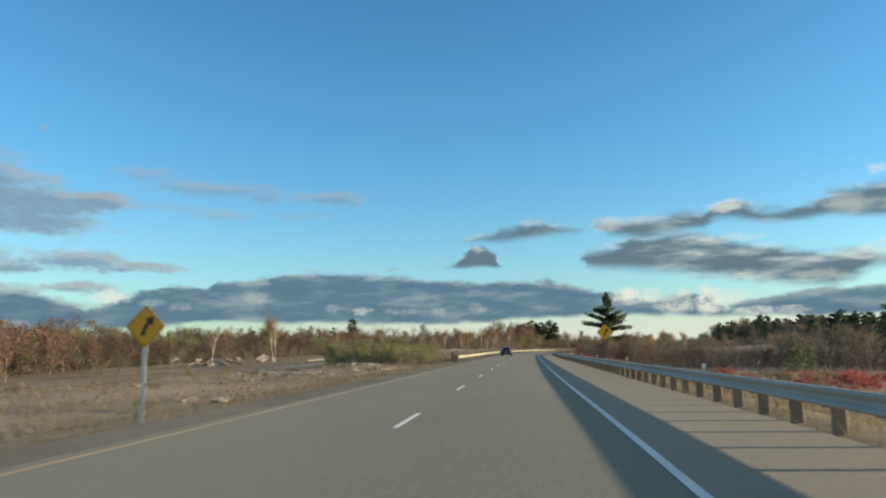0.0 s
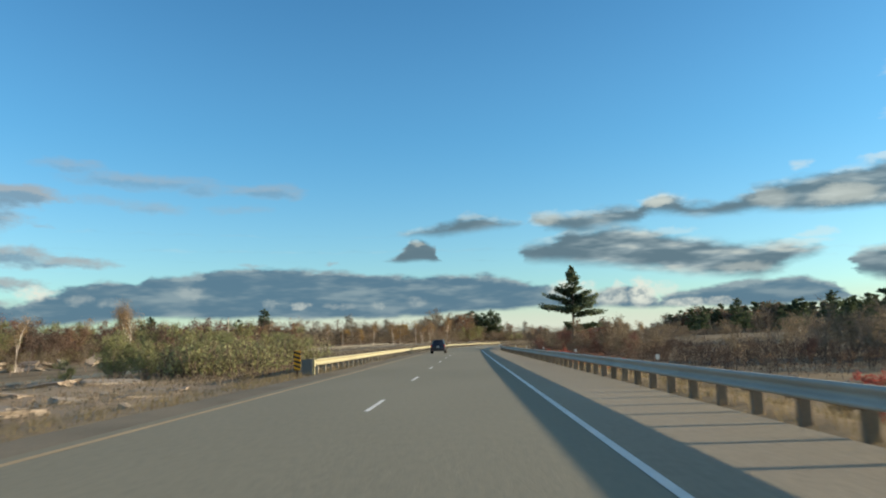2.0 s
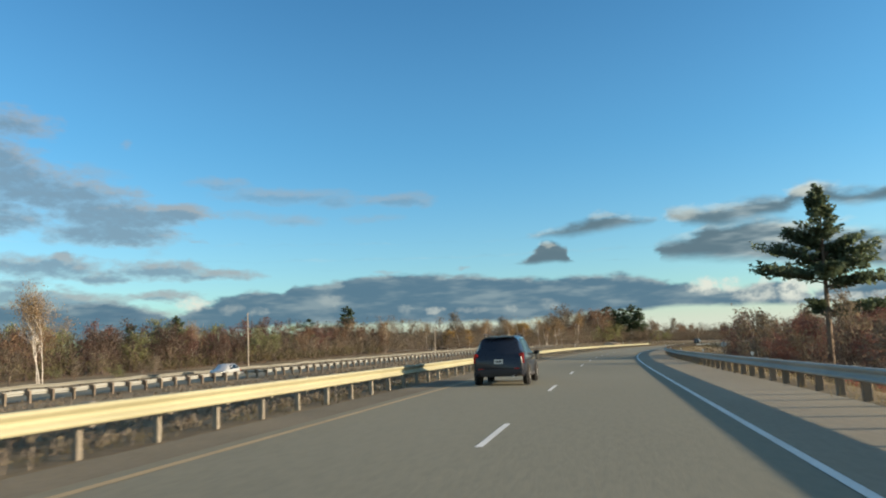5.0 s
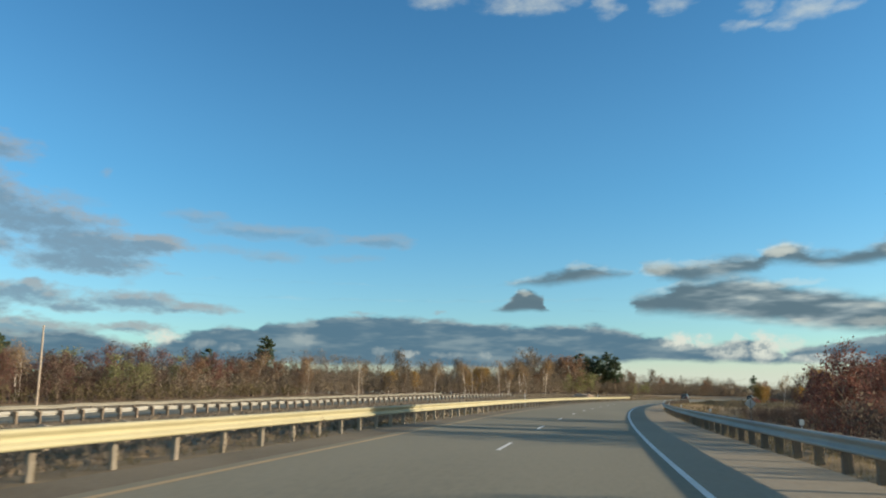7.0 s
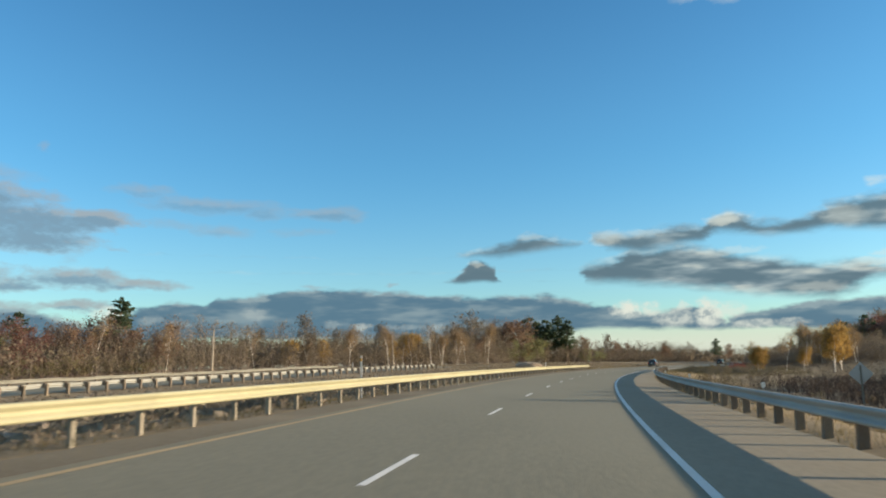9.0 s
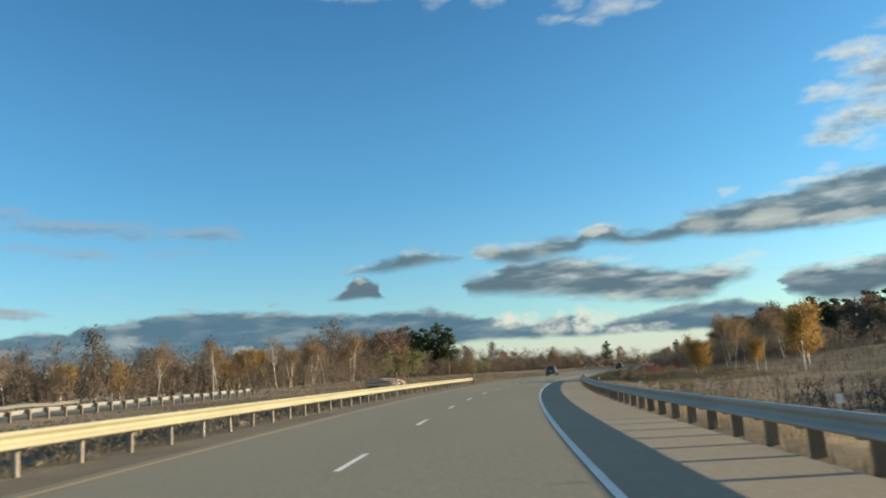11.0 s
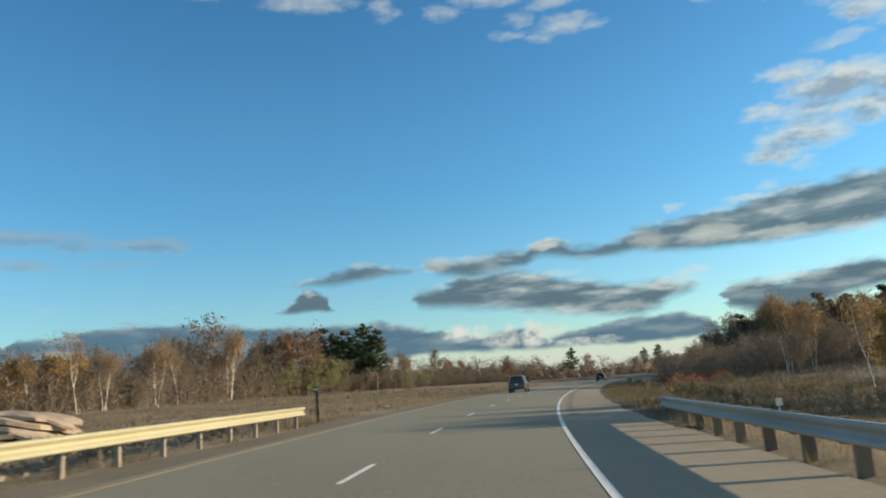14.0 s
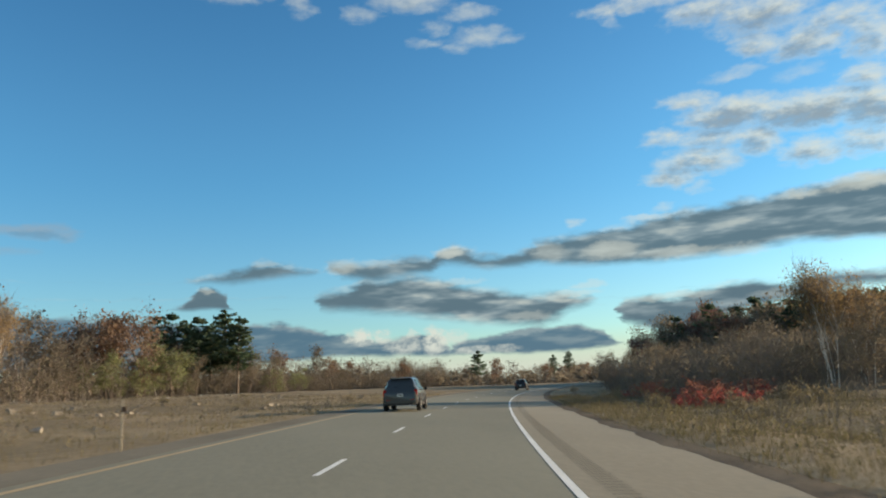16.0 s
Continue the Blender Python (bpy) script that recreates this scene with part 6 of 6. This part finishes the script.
# layered ledge beyond the median rail
def ledge_outcrop(x, y):
    """A low dome of bedded rock, its thin strata stepping back, bent over and broken at the ends."""
    root = tagged(new("ledge_outcrop"), "domed outcrop of pale grey layered ledge rock", "rock outcrop")
    root.location = (x, y, ground_at(x, y) - 0.1)
    rnd = random.Random(404)
    for k in range(5):
        half, deep, base, thick = 2.95 - 0.24 * k + rnd.uniform(-0.4, 0.3), 1.85 - 0.2 * k, 0.225 * k, rnd.uniform(0.17, 0.27)
        mid, back, turn = -0.08 * k + rnd.uniform(-0.4, 0.3), 0.14 * k, rnd.uniform(-9, 9)
        bm = bmesh.new()
        n, rows = 26, (0.0, 0.55, 0.86, 1.0)
        rim = [1 + 0.3 * noise.noise(Vector((2.2 * math.cos(6.283 * j / n), 2.2 * math.sin(6.283 * j / n), 3.7 * k))) + rnd.uniform(-0.08, 0.08) for j in range(n)]

        def sheet(top):
            out = []
            for r in rows[1:]:
                ring = []
                for j in range(n):
                    a = 6.283185 * j / n
                    p = Vector((math.cos(a) * half * r * rim[j], math.sin(a) * deep * r * rim[j], 0))
                    bend = -0.1 * max(0.0, p.x + 0.4) ** 2 - 0.012 * p.x * p.x - 0.04 * p.y * p.y + 0.1 * noise.noise(Vector((p.x * 1.4, p.y * 1.4, k * 1.9)))
                    edge = 0.03 if r == 1.0 else 0.0
                    ring.append(bm.verts.new((p.x + mid, p.y + back, base + 0.32 + bend + (thick - edge if top else edge))))
                out.append(ring)
            hub = bm.verts.new((mid, back, base + 0.32 + (thick if top else 0)))
            for j in range(n):
                i = (j + 1) % n
                bm.faces.new((hub, out[0][j], out[0][i]) if top else (hub, out[0][i], out[0][j]))
                for q in range(len(out) - 1):
                    f = (out[q][j], out[q + 1][j], out[q + 1][i], out[q][i])
                    bm.faces.new(f if top else f[::-1])
            return out[-1]

        up, low = sheet(True), sheet(False)
        for j in range(n):
            i = (j + 1) % n
            bm.faces.new((low[j], low[i], up[i], up[j]))
        slab = part("stratum", bm, LEDGE, root)
        slab.matrix_basis = pose(0, 0, 0, rnd.uniform(-2, 2), rnd.uniform(-2, 2), turn)
    return root


ledge_outcrop(4.4, 323.8)
for k, (dx, dy, dz, sc, tl) in enumerate(((2.9, -0.6, 0.05, 0.5, 10), (-3.4, 0.3, 0.05, 0.55, 8), (1.7, -1.9, 0.05, 0.35, 12), (-1.2, -2.1, 0.02, 0.4, 9), (3.6, -1.4, 0.02, 0.3, 14))):
    stone(5.4 + dx, 323.5 + dy, sc, "pale slab broken from the ledge rock", "ledge heap", SLABS[k % 4], dz, tl)
# a low heap of broken ledge and loose stones behind the median rail
for k in range(11):
    x, y = place(RND.uniform(291.5, 298.5), -13.2 + RND.uniform(-0.9, 0.9))
    stone(float(x), float(y), RND.uniform(0.4, 0.75), "pale slab in a low heap behind the rail", "median heap", RND.choice(SLABS), RND.uniform(0.05, 0.5), 14)
for k in range(44):
    x, y = place(RND.uniform(196, 322), -RND.uniform(10.4, 15))
    stone(float(x), float(y), RND.uniform(0.4, 1.0), "pale stone among weeds behind the rail", "median stones", None, 0.02, 25)
# small rubble scattered over the field beside the bend
for x, y in ((14, 426), (20, 420), (24.6, 424), (26.5, 430), (27.5, 414), (18, 382), (8, 400), (11.6, 388), (22, 438), (3, 415)):
    for k in range(RND.randint(3, 6)):
        stone(x + RND.gauss(0, 0.8), y + RND.gauss(0, 0.5), RND.uniform(0.35, 0.8), "pale broken stone on the brown field", "field rubble", None, 0.0, 25)
# ledge outcrop on the verge before the rail
for k in range(46):
    y = RND.uniform(56, 86)
    x = -11.4 - RND.uniform(0, 1) ** 1.3 * 13
    stone(x, y, RND.uniform(0.5, 1.25), "tan weathered ledge slab half buried in dirt", "verge ledge", RND.choice(SLABS), -0.12, 7)
for k in range(16):
    stone(-70 + RND.gauss(0, 4), 165 + RND.gauss(0, 2.5), RND.uniform(0.7, 1.5), "pale broken stone in a rubble heap", "rubble heap", RND.choice(SLABS), RND.uniform(0, 1.6), 30)
for k in range(70):
    side = RND.random()
    s, u = (RND.uniform(5, 70), -RND.uniform(10.5, 30)) if side < 0.35 else (RND.uniform(335, 430), -RND.uniform(11, 42))
    x, y = place(s, u)
    stone(float(x), float(y), RND.uniform(0.35, 1.1), "pale field stone lying in dry grass", "field stones", None, 0.0, 20)

# ---- red shrubs, marsh plants, grass ----
RED_SHRUB = [shrub("red_shrub", "low shrub with bright red autumn leaves", 5 + k, 1.2, 1.9, LEAF_RED, 14, 12, 0.07) for k in range(2)]
RUSSET = [shrub("sumac_shrub", "sumac bush with faded red autumn leaves", 15 + k, 1.7, 2.0, LEAF_SUMAC, 14, 12, 0.07) for k in range(2)]
STRAW_SHRUB = [shrub("straw_shrub", "straw-coloured tall weed clump", 12 + k, 1.3, 1.3, DRY_GRASS, 16, 6, 0.05) for k in range(2)]
for k in range(84):
    x, y = place(RND.uniform(36, 92), RND.uniform(14, 36))
    plant(RED_SHRUB * 2 + STRAW_SHRUB, float(x), float(y), RND.uniform(0.7, 1.15))
for k in range(28):
    x, y = place(RND.uniform(122, 152), RND.uniform(7.5, 14))
    plant(RED_SHRUB * 2 + RUSSET, float(x), float(y), RND.uniform(1.1, 1.45))
for k in range(26):
    x, y = place(RND.uniform(380, 408), RND.uniform(10.5, 17))
    plant(RUSSET * 2 + RED_SHRUB + STRAW_SHRUB, float(x), float(y), RND.uniform(0.7, 1.1))
for k in range(60):
    s = RND.uniform(60, 330)
    x, y = place(s, RND.uniform(7, 18))
    plant(STRAW_SHRUB, float(x), float(y), RND.uniform(0.5, 0.95))
for k in range(36):
    x, y = place(RND.uniform(330, 420), RND.uniform(6, 16))
    plant(STRAW_SHRUB, float(x), float(y), RND.uniform(0.5, 1.0))
for k in range(40):
    s, u = (RND.uniform(0, 80), -RND.uniform(10.5, 32)) if k < 20 else (RND.uniform(330, 420), -RND.uniform(12, 45))
    x, y = place(s, u)
    plant(STRAW_SHRUB, float(x), float(y), RND.uniform(0.35, 0.7))


def grass(name, label, n, s_range, u_range, height, seed, bias=1.0, mat=None):
    """Tufts of dry blades, thicker towards the road."""
    rnd = random.Random(seed)
    verts, faces = [], []
    for k in range(n):
        s = rnd.uniform(*s_range)
        u = u_range[0] + (u_range[1] - u_range[0]) * rnd.random() ** bias
        x, y = place(s, u)
        x, y, z = float(x), float(y), float(ground_z(s, u)) - 0.03
        h = height * rnd.uniform(0.4, 1.2)
        for j in range(9):
            a = rnd.uniform(0, 6.283)
            b = Vector((x + rnd.gauss(0, 0.22), y + rnd.gauss(0, 0.22), z))
            lean = Vector((math.cos(a), math.sin(a), 0)) * h * rnd.uniform(0.1, 0.7)
            side = Vector((-math.sin(a), math.cos(a), 0)) * rnd.uniform(0.006, 0.012)
            i = len(verts)
            verts += [b - side, b + side, b + lean + Vector((0, 0, h * rnd.uniform(0.5, 1.0)))]
            faces.append((i, i + 1, i + 2))
    return tagged(raw(name, verts, faces, mat or DRY_GRASS), label, "grass", "", "stuff")


grass("verge_grass", "dry straw-coloured grass on the shoulder bank", 7000, (-10, 330), (3.45, 14), 0.36, 31, 1.5)
grass("median_grass", "short dead grass on the stony median verge", 6500, (-5, 92), (-9.4, -34), 0.27, 32, 1.4)
grass("median_strip_grass", "thin dead grass under the median rail", 4500, (80, 330), (-9.5, -22), 0.26, 33, 1.3, BANK_GRASS)
grass("field_grass", "brown grass over the open field", 9000, (325, 430), (-9.5, -50), 0.27, 34, 1.2)
grass("rise_grass", "olive-brown grass at the foot of the rise", 9000, (318, 410), (3.5, 24), 0.36, 35, 1.2, BANK_GRASS)

# ---- rumble strip milled into the shoulder ----
TAR = material("tar_seal", [(0.12, 0.11, 0.09), (0.16, 0.147, 0.115)], 1, 0.9, bump=0.2, fine=9, spec=0.2)
GROOVE = material("milled_groove", [(0.10, 0.09, 0.07), (0.14, 0.128, 0.1)], 1, 0.95, bump=0.3, fine=9, spec=0.15)
verts, faces = [], []
for k in range(330):
    s = 326.0 + 0.3 * k
    i = len(verts)
    for ds, u in ((0, 0.40), (0.045, 0.40), (0.045, 0.76), (0, 0.76)):
        x, y = place(s + ds, u)
        verts.append(Vector((float(x), float(y), float(pave_z(s + ds, u)) + 0.008)))
    faces.append((i, i + 3, i + 2, i + 1))
tagged(raw("rumble_strip", verts, faces, GROOVE), "milled rumble grooves in the paved shoulder", "rumble strip", "", "stuff")
for k, (s0, u0, s1, u1) in enumerate(((228, -6.5, 231, -3.2), (232, -7.2, 238, -6.2), (262, -5.2, 270, -4.9))):
    pts = []
    for j in range(13):
        f = j / 12
        s, u = s0 + (s1 - s0) * f, u0 + (u1 - u0) * f + 0.05 * math.sin(j * 1.3 + k)
        x, y = place(s, u)
        pts.append(Vector((float(x), float(y), float(pave_z(s, u)) + 0.005)))
    verts, faces = [], []
    for p, q in zip(pts, pts[1:]):
        d = (q - p).cross(Vector((0, 0, 1))).normalized() * 0.022
        i = len(verts)
        verts += [p - d, p + d, q + d, q - d]
        faces.append((i, i + 1, i + 2, i + 3))
    tagged(raw("tar_seam", verts, faces, TAR), "dark tar seam sealing a crack in the asphalt", "road crack", "tar seams")
